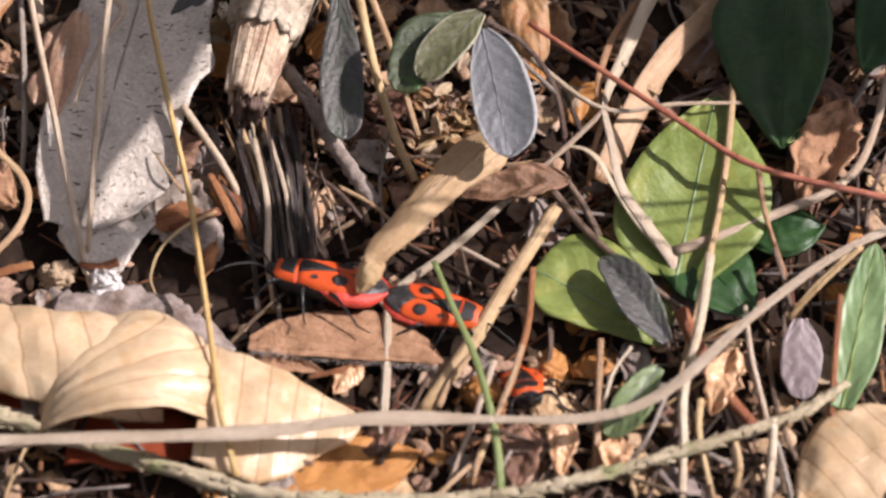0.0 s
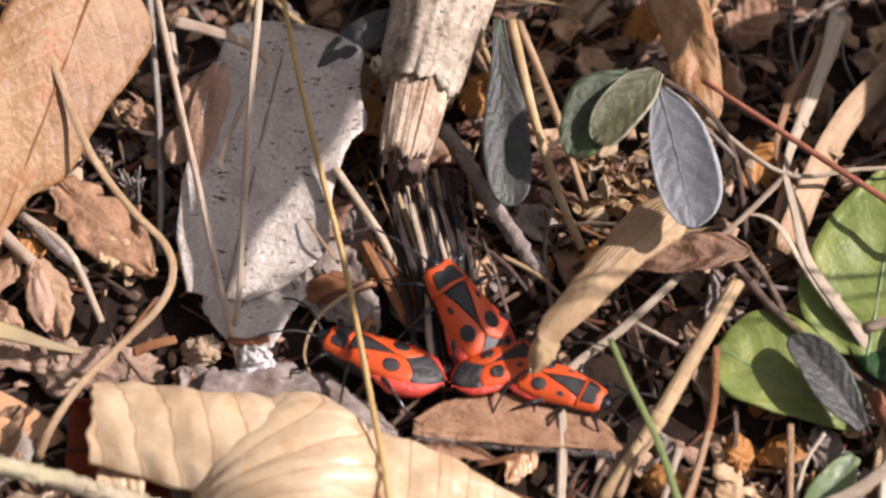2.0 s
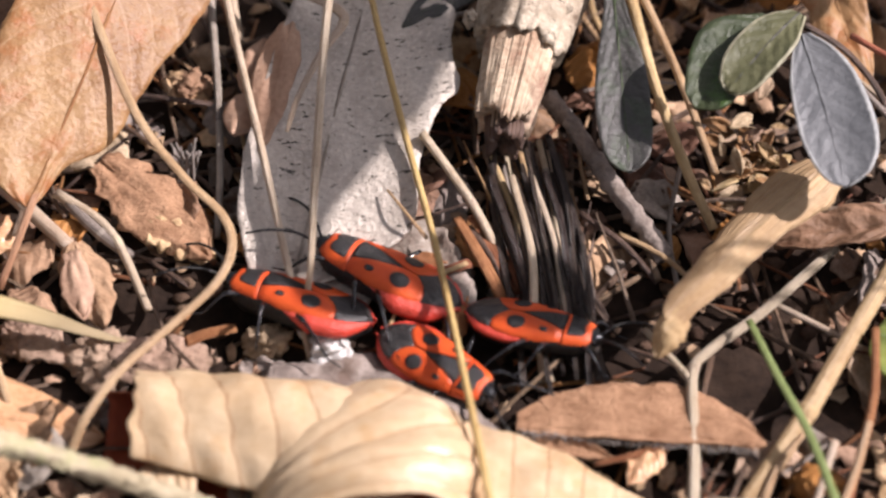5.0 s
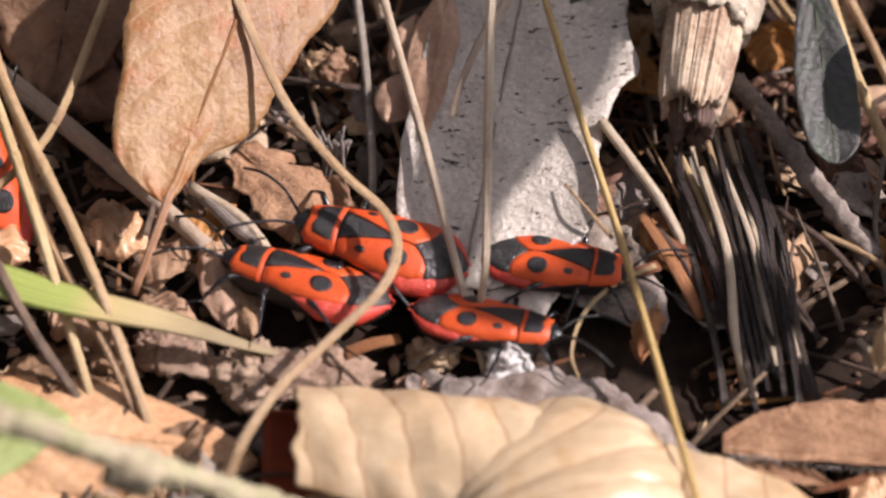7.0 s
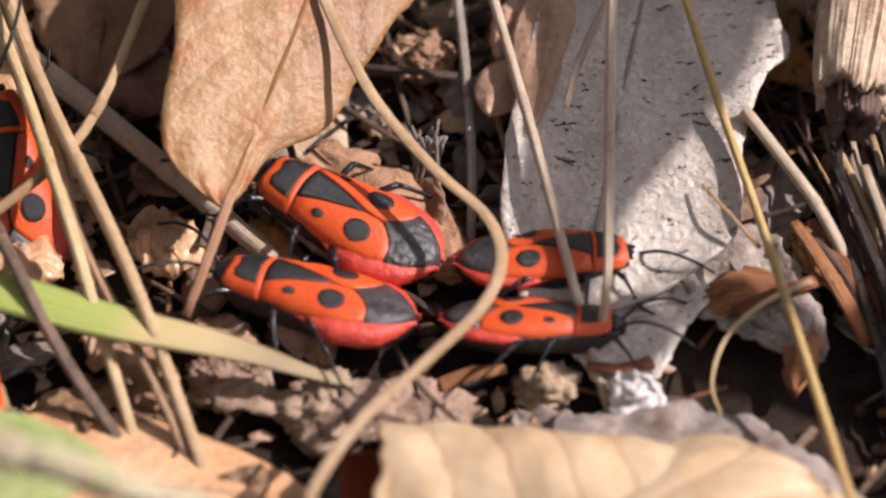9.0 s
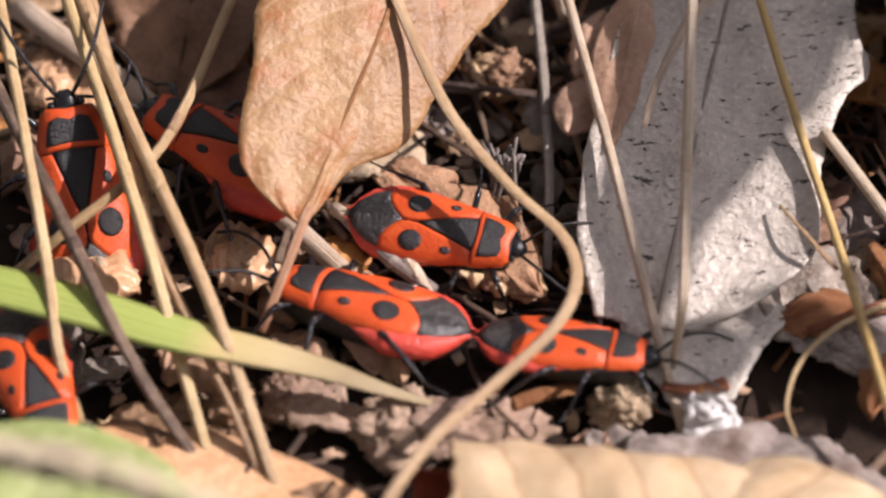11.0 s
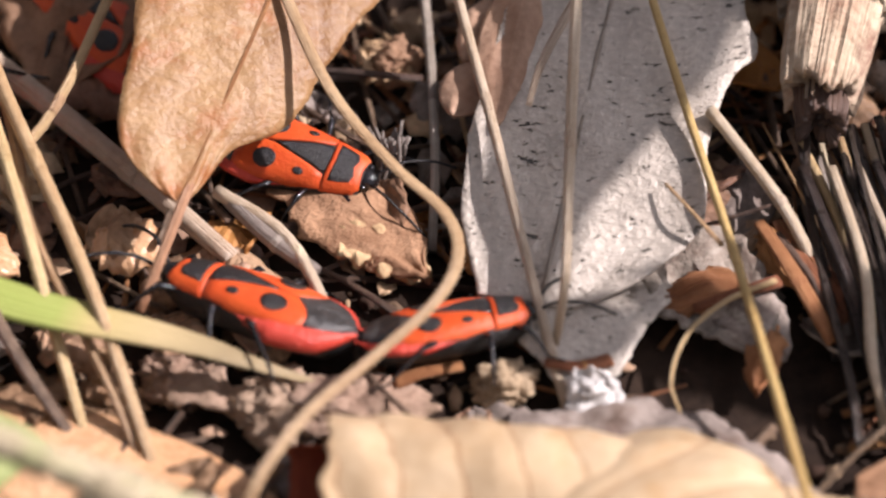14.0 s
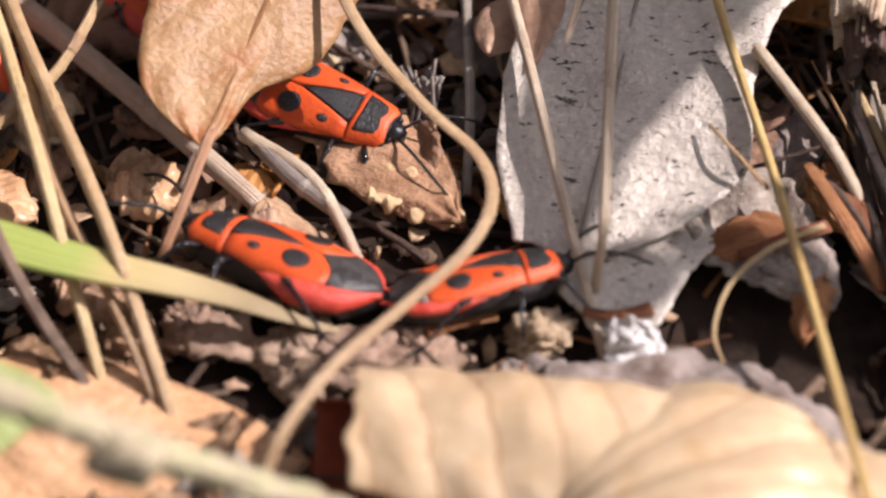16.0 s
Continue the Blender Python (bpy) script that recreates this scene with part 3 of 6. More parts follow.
def firebug(s, label, key, plump=0.85):
    root = tagged(new("firebug"), label, "insect", "fire bugs on the litter")
    make("abdomen", bug_hull(s), BUG_BLACK, parent=root)
    for side in (1, -1):
        make("abdomen_margin", bug_margin(s, side, plump), BUG_PINK, parent=root, label="red side of the abdomen")
    make("pronotum", bug_patch(s, [(2.85, -1.80), (3.8, -1.62), (4.75, -1.40), (5.1, -1.05), (4.95, 0.0), (5.1, 1.05), (4.75, 1.40), (3.8, 1.62), (2.85, 1.80), (2.96, 0.8), (3.0, 0.0), (2.96, -0.8)], 0.05), BUG_RED, parent=root, label="red collar with a black field")
    field = make("pronotum_field", bug_patch(s, [(3.2, -1.30), (3.28, 0), (3.2, 1.30), (3.95, 1.16), (4.45, 0.98), (4.6, 0.55), (4.42, 0), (4.6, -0.55), (4.45, -0.98), (3.95, -1.16)], 0.085), BUG_BLACK, parent=root)
    make("scutellum", bug_patch(s, [(2.82, -0.98), (2.9, 0), (2.82, 0.98), (1.0, 0.46), (-0.55, 0.0), (1.0, -0.46)], 0.07), BUG_BLACK, parent=root, label="black triangle")
    make("membrane", bug_patch(s, [(-1.7, 0.0), (-2.1, 0.42), (-2.5, 0.84), (-2.76, 1.34), (-2.85, 1.86), (-3.7, 1.55), (-4.45, 0.95), (-4.95, 0.0), (-4.45, -0.95), (-3.7, -1.55), (-2.85, -1.86), (-2.76, -1.34), (-2.5, -0.84), (-2.1, -0.42)], 0.035), BUG_WING, parent=root, label="black wing membrane")
    for side in (1, -1):
        turn = (lambda o: o) if side > 0 else mirrored
        wing = make("forewing", bug_patch(s, turn(CORIUM), 0.055, 6), BUG_RED, parent=root, label="red forewing with black spots")
        make("spot", bug_patch(s, turn(round_outline(-0.88, 1.20, 0.72, 0.62)), 0.095, 3, 2), BUG_BLACK, parent=wing)
        make("spot", bug_patch(s, turn(round_outline(1.35, 1.40, 0.34, 0.20)), 0.09, 2, 2), BUG_BLACK, parent=wing)
        make("eye", lump((5.25 * s, side * 0.74 * s, 1.72 * s), (0.42 * s, 0.42 * s, 0.42 * s), 1, 0.0), BUG_SHINE, parent=root)
        make("antenna", tube(np.array([(5.7, side * 0.4, 1.75), (7.0, side * 1.3, 2.5), (8.6, side * 2.1, 2.4), (10.0, side * 2.6, 1.7)]) * s, 0.11 * s, 0.09 * s, sides=6, per=5), BUG_BLACK, parent=root)
    make("head", lump((5.2 * s, 0, 1.62 * s), (1.6 * s, 1.4 * s, 1.05 * s), 3, 0.06), BUG_SHINE, parent=root)
    make("beak", tube(np.array([(5.9, 0, 1.5), (5.7, 0, 1.0), (4.6, 0, 0.65)]) * s, 0.13 * s, 0.08 * s, sides=6), BUG_BLACK, parent=root)
    legs = []
    for k in range(3):
        for side in (1, -1):
            m = np.array((1, side, 1)) * s
            r, kn, ft, to = (np.array(q[k]) * m for q in (LEG_ROOTS, LEG_KNEES, LEG_FEET, LEG_TOES))
            leg = make("leg", joined([tube([r - r, (kn - r) * 0.5 + (0, 0, 0.12), kn - r], 0.17 * s, 0.21 * s, sides=6, per=3),
                                      tube([kn - r, (kn + ft) / 2 - r + (0, 0, 0.08), ft - r], 0.15 * s, 0.09 * s, sides=6, per=3),
                                      tube([ft - r, to - r], 0.09 * s, 0.06 * s, sides=5, per=2)]), BUG_SHINE, parent=root)
            leg.location = r * MM
            legs.append((leg, r, side, k))
    BUG_LEGS[key] = legs
    return root


BUGS = {}
BUGS["A"] = firebug(1.0, "large red and black fire bug coupled tail to tail", "A")
BUGS["B"] = firebug(0.86, "smaller red and black fire bug dragged backwards by its partner", "B", 0.45)
BUGS["D"] = firebug(1.03, "large red and black fire bug walking under the tan leaf", "D")
BUGS["C"] = firebug(0.88, "smaller black-spotted red fire bug towed tail first", "C", 0.45)
BUGS["E"] = firebug(1.08, "red fire bug climbing among the straw stems", "E")
BUGS["F"] = firebug(0.9, "red fire bug low among the clods behind straw", "F", 0.6)


# ---- large leaves and wood ----
grey = leaf("grey_leaf", GREY_LEAF, (-8.4, -3.0, 0.9), (-3.4, 22.4, 4.7), 14.6, "grey weathered dead leaf with dark flecks lying on litter", sag=0.6, curl=0.12, wavy=0.5, ragged=0.05, seed=3, nu=64, nv=28,
            rim=((3.1, 4.0, 4.8, 5.3, 5.6, 5.6, 5.5, 5.5, 5.4, 5.3, 5.2, 5.1, 4.6), (1.0, 4.2, 6.5, 7.3, 7.2, 7.0, 6.8, 7.4, 8.4, 7.6, 7.0, 6.8, 6.4)), midrib=(0.2, GREY_STRAW))
make("torn_tab", sheet((-6.3, -0.5, 0.7), (-6.1, -7.3, 0.2), 7.8, sag=0.2, wavy=0.2, ragged=0.08, seed=41, nu=30, rim=((4.6, 4.6, 4.4, 3.9, 3.2, 2.8, 2.3, 1.8, 1.2), (3.9, 3.9, 3.9, 3.9, 3.6, 3.0, 2.4, 1.9, 1.5))), GREY_LEAF, (-8.4, -3.0, 0.9), grey, thick=0.16)
flake = make("grey_flake", sheet((-5.8, -7.2, 1.2), (-5.6, -10.3, 0.1), 3.3, up=(0, -0.7, 1), sag=0.35, curl=-0.5, wavy=0.5, ragged=0.2, seed=71, nu=30, nv=20, rim=((1.0, 1.1, 1.5, 1.7, 1.7, 1.6, 1.5, 1.2, 0.9), (1.3, 1.3, 1.3, 1.4, 1.4, 1.3, 1.2, 0.9, 0.6))), WHITE_BIT, (-5.6, -7.9, -0.9), thick=0.12, label="white papery flake of rotten leaf", category="leaf flake")
make("fold", sheet((-6.8, -7.6, 0.9), (-4.6, -8.2, 1.1), 1.6, up=(0, -0.5, 1), sag=0.4, curl=0.5, blunt=0.8, wavy=0.4, ragged=0.3, seed=73), WHITE_BIT, (-5.6, -7.9, -0.9), flake, thick=0.12)
leaf("tan_leaf", TAN_LEAF, (-19.1, 24.6, 10.0), (-26.9, 1.6, 4.0), 12.4, "tan dry leaf with raised veins propped over the litter", up=(0.45, -0.35, 1), sag=0.5, curl=-0.2, wavy=0.35, ragged=0.05, ribs=8, rib=0.03, seed=8, nu=80, nv=24, rim=((2.5, 5.5, 6.6, 6.3, 5.7, 5.1, 4.7, 4.3, 4.0, 3.4, 1.5, 0.9, 0.5), (2.0, 4.2, 5.3, 5.9, 6.2, 6.5, 6.7, 6.5, 6.0, 5.5, 5.0, 4.4, 2.6)), midrib=(0.2, CHIP))
leaf("dark_leaf", DARK_LEAF, (-32.4, 26.8, 3.0), (-34.8, 12.7, 0.6), 10, "dark brown crumpled dead leaf in shade", sag=0.6, wavy=1.2, ragged=0.2, seed=5)
def cream_leaf():
    """A large dry leaf arched like a tunnel, open at one end, with a hooded lobe and a flat tail."""
    a, b = np.array((-18.6, -15.7, 0.5)), np.array((0.0, -17.6, 0.5))
    arch = make("cream_leaf", vault(a, b, (4.7, 5.0, 5.2, 4.4), (4.6, 4.75, 4.6, 4.0), (0, 1, 0), (12, 10), (138, 178), 0.16, 6, 0.020, 0.09, 3, nu=72, nv=36), CREAM_LEAF, a, thick=0.16, label="large cream dry leaf, arched, with brown side veins", category="leaf")
    # added inner sheets whose colour carries the mouth's dim red light
    make("lining", vault(a - (b - a) * 0.11 + (0, 0, 0.5), a + (b - a) * 0.4 + (0, 0, 0.5), (3.4, 4.6), (0.7, 0.9), (0, 1, 0), (-158, -165), (28, 20), 0, 0, 0, 0.08, 3, 16, 20), ROLL, a, arch, thick=0.12, label="inner side of the leaf, coloured for dim red light through it")
    make("inner_flap", vault(a + (0.6, -4.4, -0.1), a + (4.4, -4.9, -0.2), (1.5, 1.9), (2.3, 2.6), (0, 1, 0), (5, 10), (150, 120), 0.1, 0, 0, 0.12, 6, 20, 16), CREAM_LEAF, a, arch, thick=0.16)
    f, g = np.array((-2.7, -23.7, 0.2)), np.array((-2.4, -12.1, 0.8))
    make("hooded_lobe", vault(f, g, (8.0, 8.2, 7.6, 6.0, 2.6), (5.7, 5.9, 5.3, 4.2, 1.8), (1, 0.06, 0), (176, 150), (2, 25), 0.0, 6, 0.028, 0.09, 5, nu=60, nv=40, fan=True), CREAM_LEAF, a, arch, thick=0.16)
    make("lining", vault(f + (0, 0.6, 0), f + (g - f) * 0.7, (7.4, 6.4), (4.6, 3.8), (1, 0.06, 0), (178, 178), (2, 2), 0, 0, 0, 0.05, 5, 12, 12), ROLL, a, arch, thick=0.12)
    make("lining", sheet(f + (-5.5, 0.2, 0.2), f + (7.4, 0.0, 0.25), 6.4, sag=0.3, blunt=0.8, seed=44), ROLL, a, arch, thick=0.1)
    make("front_fold", vault(f + (-0.6, -5.2, 0), f + (0, 0.5, 0), (6.6, 7.6, 8.0), (3.4, 4.6, 5.6), (1, 0.06, 0), (15, 22), (-2, 2), 0, 0, 0, 0.05, 5, 20, 12), CREAM_LEAF, a, arch, thick=0.16)
    make("leaf_tail", sheet((3.0, -20.9, 3.2), (16.7, -22.0, 0.3), 13, sag=0.5, curl=-0.3, wavy=0.5, ragged=0.04, ribs=3, rib=0.15, seed=2, nu=48, nv=24, rim=((5.9, 5.5, 5.0, 4.4, 3.8, 3.1, 2.3, 1.6, 0.9), (5.8, 6.4, 6.8, 7.0, 6.7, 5.6, 3.9, 2.6, 1.3))), CREAM_LEAF, a, arch, thick=0.16)


cream_leaf()
leaf("pink_leaf", PINK_LEAF, (-41.9, -11.9, -0.2), (-20.9, -14.8, -0.4), 9.5, "pinkish brown dry leaf lying flat below straw", sag=0.9, curl=-0.4, widest=0.4, wavy=0.5, seed=12, midrib=(0.2, PINK_LEAF))
leaf("orange_leaf", ORANGE_LEAF, (7.0, -29.8, -0.3), (21.9, -24.1, -0.6), 8, "orange brown dead leaf half under the cream leaf", sag=0.5, wavy=0.5, seed=4)
leaf("cream_leaf", CREAM_LEAF, (64.9, -21.5, 1.0), (53.7, -29.7, 0.0), 12, "cream dry leaf with curled rim", sag=0.8, curl=-0.6, wavy=0.7, seed=14)
strip = leaf("folded_leaf", STRAW, (28.9, 4.2, 6.0), (17.2, -8.6, 4.8), 4.4, "pale tan folded dry leaf strip with ragged edge", sag=0.5, curl=-0.4, fold=-0.3, wavy=0.3, ragged=0.14, seed=6, nu=48, rim=((1.6, 2.0, 1.7, 1.3, 1.2, 1.3, 1.2, 1.0, 0.9), (1.8, 2.6, 2.8, 2.6, 2.3, 2.1, 1.9, 1.6, 1.0)), midrib=(0.12, STRAW))
make("curled_tip", sheet((18.2, -7.6, 4.8), (16.4, -10.6, 3.2), 2.4, sag=0.5, curl=-0.8, blunt=0.5, wavy=0.3, ragged=0.2, seed=61), STRAW, (28.9, 4.2, 6.0), strip, thick=0.16)
make("stalk", tube([(28.5, 3.8, 6.0), (31.0, 7.0, 3.6), (34.0, 10.5, -1.0)], 0.22, 0.3, sides=6), STRAW, (28.9, 4.2, 6.0), strip)
leaf("folded_leaf", TAN_LEAF, (28.8, 31.8, 4.5), (32.2, 14.0, 3.0), 6, "tan dry leaf hanging like a waved ribbon", sag=0.6, curl=-0.3, wavy=0.9, ragged=0.1, seed=7, nu=44, rim=((1.2, 1.8, 2.4, 2.6, 2.2, 2.0, 2.0, 1.6, 0.8), (1.4, 2.2, 2.8, 2.9, 2.6, 2.4, 2.3, 1.7, 0.8)))
leaf("curled_leaf", DARK_LEAF, (34.9, 1.6, 2.6), (25.2, 0.2, 1.5), 4.2, "dark brown curled dead leaf", sag=0.8, curl=0.9, wavy=0.7, ragged=0.2, seed=9, stalk=((37.4, -3.7, 1.5), 0.28, DARK_STRAW))

rust = leaf("brown_leaf", RUST_LEAF, (6.7, -14.5, 1.0), (23.7, -16.1, 1.0), 5.2, "fuzzy rust brown leaf fragment lying flat", sag=0.3, curl=-0.25, wavy=0.35, ragged=0.12, seed=10, nu=48, nv=20, rim=((0.6, 2.4, 3.5, 4.1, 4.4, 4.4, 3.8, 2.6, 0.8), (0.4, 0.7, 0.8, 0.8, 0.8, 0.7, 0.6, 0.5, 0.4)), midrib=False)
make("rolled_rim", sheet((7.4, -15.6, 0.3), (13.6, -16.9, 0.2), 1.6, sag=0.3, curl=0.6, blunt=0.6, wavy=0.3, ragged=0.3, seed=13), RUST_LEAF, (6.7, -14.5, 1.0), rust, thick=0.16)
make("down", joined([tube([p, p + (q.gauss(0, 0.12), -0.25, 0.08), p + (q.gauss(0, 0.25), -q.uniform(0.35, 0.7), q.uniform(-0.1, 0.2))], 0.035, 0.02, sides=4, per=2) for k in range(170) for q in [random.Random(k)] for p in [np.array((7.2 + 16.0 * k / 170, -15.2 - 1.5 * k / 170 + q.uniform(-0.1, 0.3), 1.05))]]), FUZZ, (6.7, -14.5, 1.0), rust)
leaf("brown_leaf", RED_SCRAP, (-8.9, 18.6, 4.6), (-10.8, 7.6, 3.6), 4, "pinkish brown curled leaf scrap beside the grey leaf", sag=0.3, curl=-0.5, wavy=0.3, ragged=0.12, seed=11, nu=36, nv=18, rim=((0.4, 0.8, 1.1, 1.2, 1.1, 1.0, 0.9, 0.6, 0.4), (0.8, 1.4, 1.9, 2.1, 2.1, 1.9, 1.5, 0.9, 0.5)), midrib=(0.1, RED_SCRAP))
leaf("brown_leaf", RUST_LEAF, (60.0, 10.2, 2.6), (55.4, -0.5, 1.0), 5.8, "crumpled reddish brown dead leaf", sag=1.0, curl=0.7, wavy=1.3, ragged=0.3, seed=23, nu=40, nv=24)
# sunlight on the dark leaf's tip, drawn as a small brighter leaf
leaf("green_leaf", GREEN_LEAF, (57.2, 8.3, 2.9), (54.2, 5.3, 2.9), 1.3, "sunlit bit of the dark leaf tip, made as a brighter leaf", sag=0.2, wavy=0.2, seed=91)
leaf("brown_leaf", RUST_LEAF, (-22.5, 9.0, 0.4), (-14.3, -0.0, 0.2), 5.6, "fuzzy dark brown dead leaf scrap on the soil", sag=0.4, curl=-0.3, blunt=0.5, wavy=0.5, ragged=0.4, seed=16, nu=40, nv=24)
leaf("brown_leaf", BROWN_LEAF, (-24.2, 1.9, 0.2), (-21.3, -5.9, 0.1), 4, "curled brown leaf scrap", sag=0.6, curl=-0.8, wavy=0.5, ragged=0.2, seed=17)
middle = leaf("brown_leaf", BROWN_LEAF, (-19.3, 3.5, -0.3), (-14.0, 0.5, -0.2), 3.6, "crumbly brown leaf scrap between the bugs", sag=0.4, wavy=1.1, ragged=0.6, seed=18)
leaf("brown_leaf", BROWN_LEAF, (-32.1, 2.7, 0.0), (-28.5, 2.9, 0.2), 3.6, "reddish brown leaf scrap", sag=0.5, wavy=0.6, ragged=0.3, seed=19)
leaf("brown_leaf", GREY_BARK, (-2.0, 3.4, 0.0), (3.0, -5.3, 0.0), 6, "grey brown dead leaf scrap", sag=0.6, wavy=1.0, ragged=0.3, seed=20)
leaf("bark_strip", GREY_BARK, (-10.0, -10.2, -0.1), (5.7, -14.4, -0.1), 7.0, "purplish grey strip of rotten bark", "bark", sag=0.8, curl=-0.5, blunt=0.8, wavy=1.0, ragged=0.4, thick=0.5, seed=21, nu=80, nv=26)


def snag(a, b, r0, r1, jag, groove, seed, n=72, m=26):
    """A broken wooden core from its torn end a to b: fibres as grooves, an uneven end and a hollowed face."""
    a, b = np.array(a, float), np.array(b, float)
    axis = b - a
    side = np.cross(axis, (0, 0, 1))
    side /= np.linalg.norm(side)
    top = np.cross(side, axis / np.linalg.norm(axis))
    verts, uvs, faces = [], [], []
    for i in range(m + 1):
        f = i / m
        for k in range(n):
            t = 2 * math.pi * k / n
            e = jag * (noise.noise(Vector((math.cos(t) * 1.6 + seed, math.sin(t) * 1.6, 0))) + 0.6 * noise.noise(Vector((math.cos(t) * 6 + seed, math.sin(t) * 6, 3))))
            g = groove * (noise.noise(Vector((math.cos(t) * 4 + seed, math.sin(t) * 4, f * 0.5))) + 0.7 * noise.noise(Vector((math.cos(t) * 11, math.sin(t) * 11 + seed, f * 0.9))) + 0.35 * noise.noise(Vector((math.cos(t) * 3, math.sin(t) * 3 + seed, f * 7))))
            r = (r0 + (r1 - r0) * f ** 0.6) * (1 + g)
            verts.append(a + axis * (f + e * (1 - f) ** 2) + r * (math.cos(t) * side + math.sin(t) * top))
            uvs.append((f * 0.3, k / n * 2))
    for i in range(m):
        for k in range(n):
            p, q = i * n + k, i * n + (k + 1) % n
            faces.append((p, q, q + n, p + n))
    base = len(verts)
    for ring in (0.7, 0.35):
        for k in range(n):
            verts.append(a + (np.array(verts[k]) - a) * ring + axis * (0.10 * (1 - ring) + 0.05 * noise.noise(Vector((ring * 5, k * 0.4, seed)))))
            uvs.append((0, k / n * 2))
    for k in range(n):
        q = (k + 1) % n
        faces += [(q, k, base + k, base + q), (base + q, base + k, base + n + k, base + n + q)]
    faces.append(tuple(base + n + k for k in range(n)))
    return verts, faces, uvs


def branch():
    a, b, c, d = (np.array(q) for q in ((6.1, 8.8, 4.8), (7.3, 15.4, 5.0), (9.6, 25.0, 5.8), (13.4, 39.7, 6.5)))
    body = make("broken_branch", snag(b, d, 3.15, 4.9, 0.05, 0.09, 2, n=90, m=90), BARK, d, label="thick broken twig with pale bark", category="branch")
    make("broken_end", snag(a, b + (c - b) * 0.2, 2.0, 2.65, 0.16, 0.12, 5), BROKEN, d, body, label="splintered pale wood")
    make("torn_heart", snag(a + (0.2, -1.2, -0.9), a + (b - a) * 0.5 + (0, 0, -0.5), 1.3, 1.6, 0.3, 0.2, 9, 36, 10), DARK_STRAW, d, body, label="dark rotten heartwood")
    for k, (p, s) in enumerate((((10.6, 18.0, 7.2), (1.5, 2.2, 1.2)), ((11.6, 23.4, 7.6), (1.4, 2.4, 1.4)), ((3.9, 17.0, 6.8), (1.0, 1.6, 1.0)))):
        make("bark_knot", lump(np.array(p), s, k + 2, 0.5, 3), BARK, d, body)
    for k in range(11):
        rnd = random.Random(k)
        off = np.array((rnd.uniform(-1.9, 1.9), rnd.uniform(-1.0, 0.5), rnd.uniform(0.6, 1.9)))
        make("splinter", tube([b + off, a + off * 0.9 + (0.2, rnd.uniform(-0.6, 0.8), 0)], 0.26, 0.08, 0.6, sides=5, per=3), BROKEN, d, body)


branch()

# ---- green leaves ----
leaf("green_leaf", GREEN_LEAF, (44.0, -7.8, 0.6), (48.2, 11.0, 2.0), 13.5, "broad bright green pointed leaf with downy edge", sag=0.6, curl=0.22, wavy=0.5, seed=22, nu=36, rim=((3.0, 5.6, 6.6, 6.5, 5.9, 5.1, 3.9, 2.3, 0.9), (2.6, 4.6, 6.4, 6.9, 6.8, 6.0, 4.3, 2.3, 0.9)), midrib=(0.2, SAGE_LEAF))
leaf("green_leaf", GREEN_LEAF, (43.0, -13.5, 0.4), (31.6, -7.2, 1.4), 10.5, "broad bright green blunt leaf low on the ground", sag=0.6, curl=0.2, wavy=0.4, seed=23, nu=36, rim=((0.8, 1.5, 2.1, 2.7, 3.2, 3.5, 3.7, 3.0, 1.6), (2.0, 3.2, 3.8, 4.5, 5.2, 5.6, 5.6, 5.0, 3.2)), midrib=(0.2, SAGE_LEAF))
leaf("deep_leaf", DEEP_LEAF, (55.0, 25.8, 4.5), (53.8, 4.9, 2.5), 11, "dark green pointed leaf in the shade", sag=0.8, wavy=0.5, seed=24, nu=36, rim=((2.0, 3.2, 3.9, 4.3, 4.2, 3.8, 3.0, 1.9, 0.7), (2.2, 3.8, 5.4, 6.6, 6.4, 5.5, 4.3, 2.5, 0.7)), midrib=(0.15, DEEP_LEAF))
leaf("deep_leaf", DEEP_LEAF, (68.1, 27.5, 4.0), (61.6, 13.3, 2.5), 7, "dark green leaf in the shade", sag=0.8, wavy=0.5, seed=25)
leaf("deep_leaf", DEEP_LEAF, (43.4, -1.8, 0.4), (50.6, -10.9, 0.0), 8, "dark green leaf under the bright leaf", sag=0.5, wavy=0.5, seed=26)
leaf("deep_leaf", DEEP_LEAF, (50.9, -3.4, 0.2), (57.4, -2.0, 0.8), 5, "dark green leaf in the shade", sag=0.5, wavy=0.5, seed=27)
leaf("sage_leaf", SAGE_LEAF, (57.7, -20.5, 0.3), (61.4, -5.3, 3.0), 5.2, "narrow grey green leaf with pale midrib", sag=0.5, curl=0.3, wavy=0.2, seed=28, nu=36, rim=((0.9, 1.3, 1.7, 1.9, 1.9, 1.8, 1.5, 1.2, 0.6), (0.9, 1.5, 2.1, 2.3, 2.2, 2.0, 1.7, 1.2, 0.6)), midrib=(0.2, GREEN_LEAF))
leaf("purple_leaf", PURPLE_LEAF, (54.5, -12.2, 2.0), (54.5, -19.4, 0.5), 4.2, "dull purple oval leaf", sag=0.5, wavy=0.2, seed=29, nu=30, rim=((0.5, 1.0, 1.4, 1.7, 1.8, 1.7, 1.5, 1.2, 0.8), (0.5, 1.0, 1.4, 1.7, 1.8, 1.9, 1.8, 1.4, 0.9)))
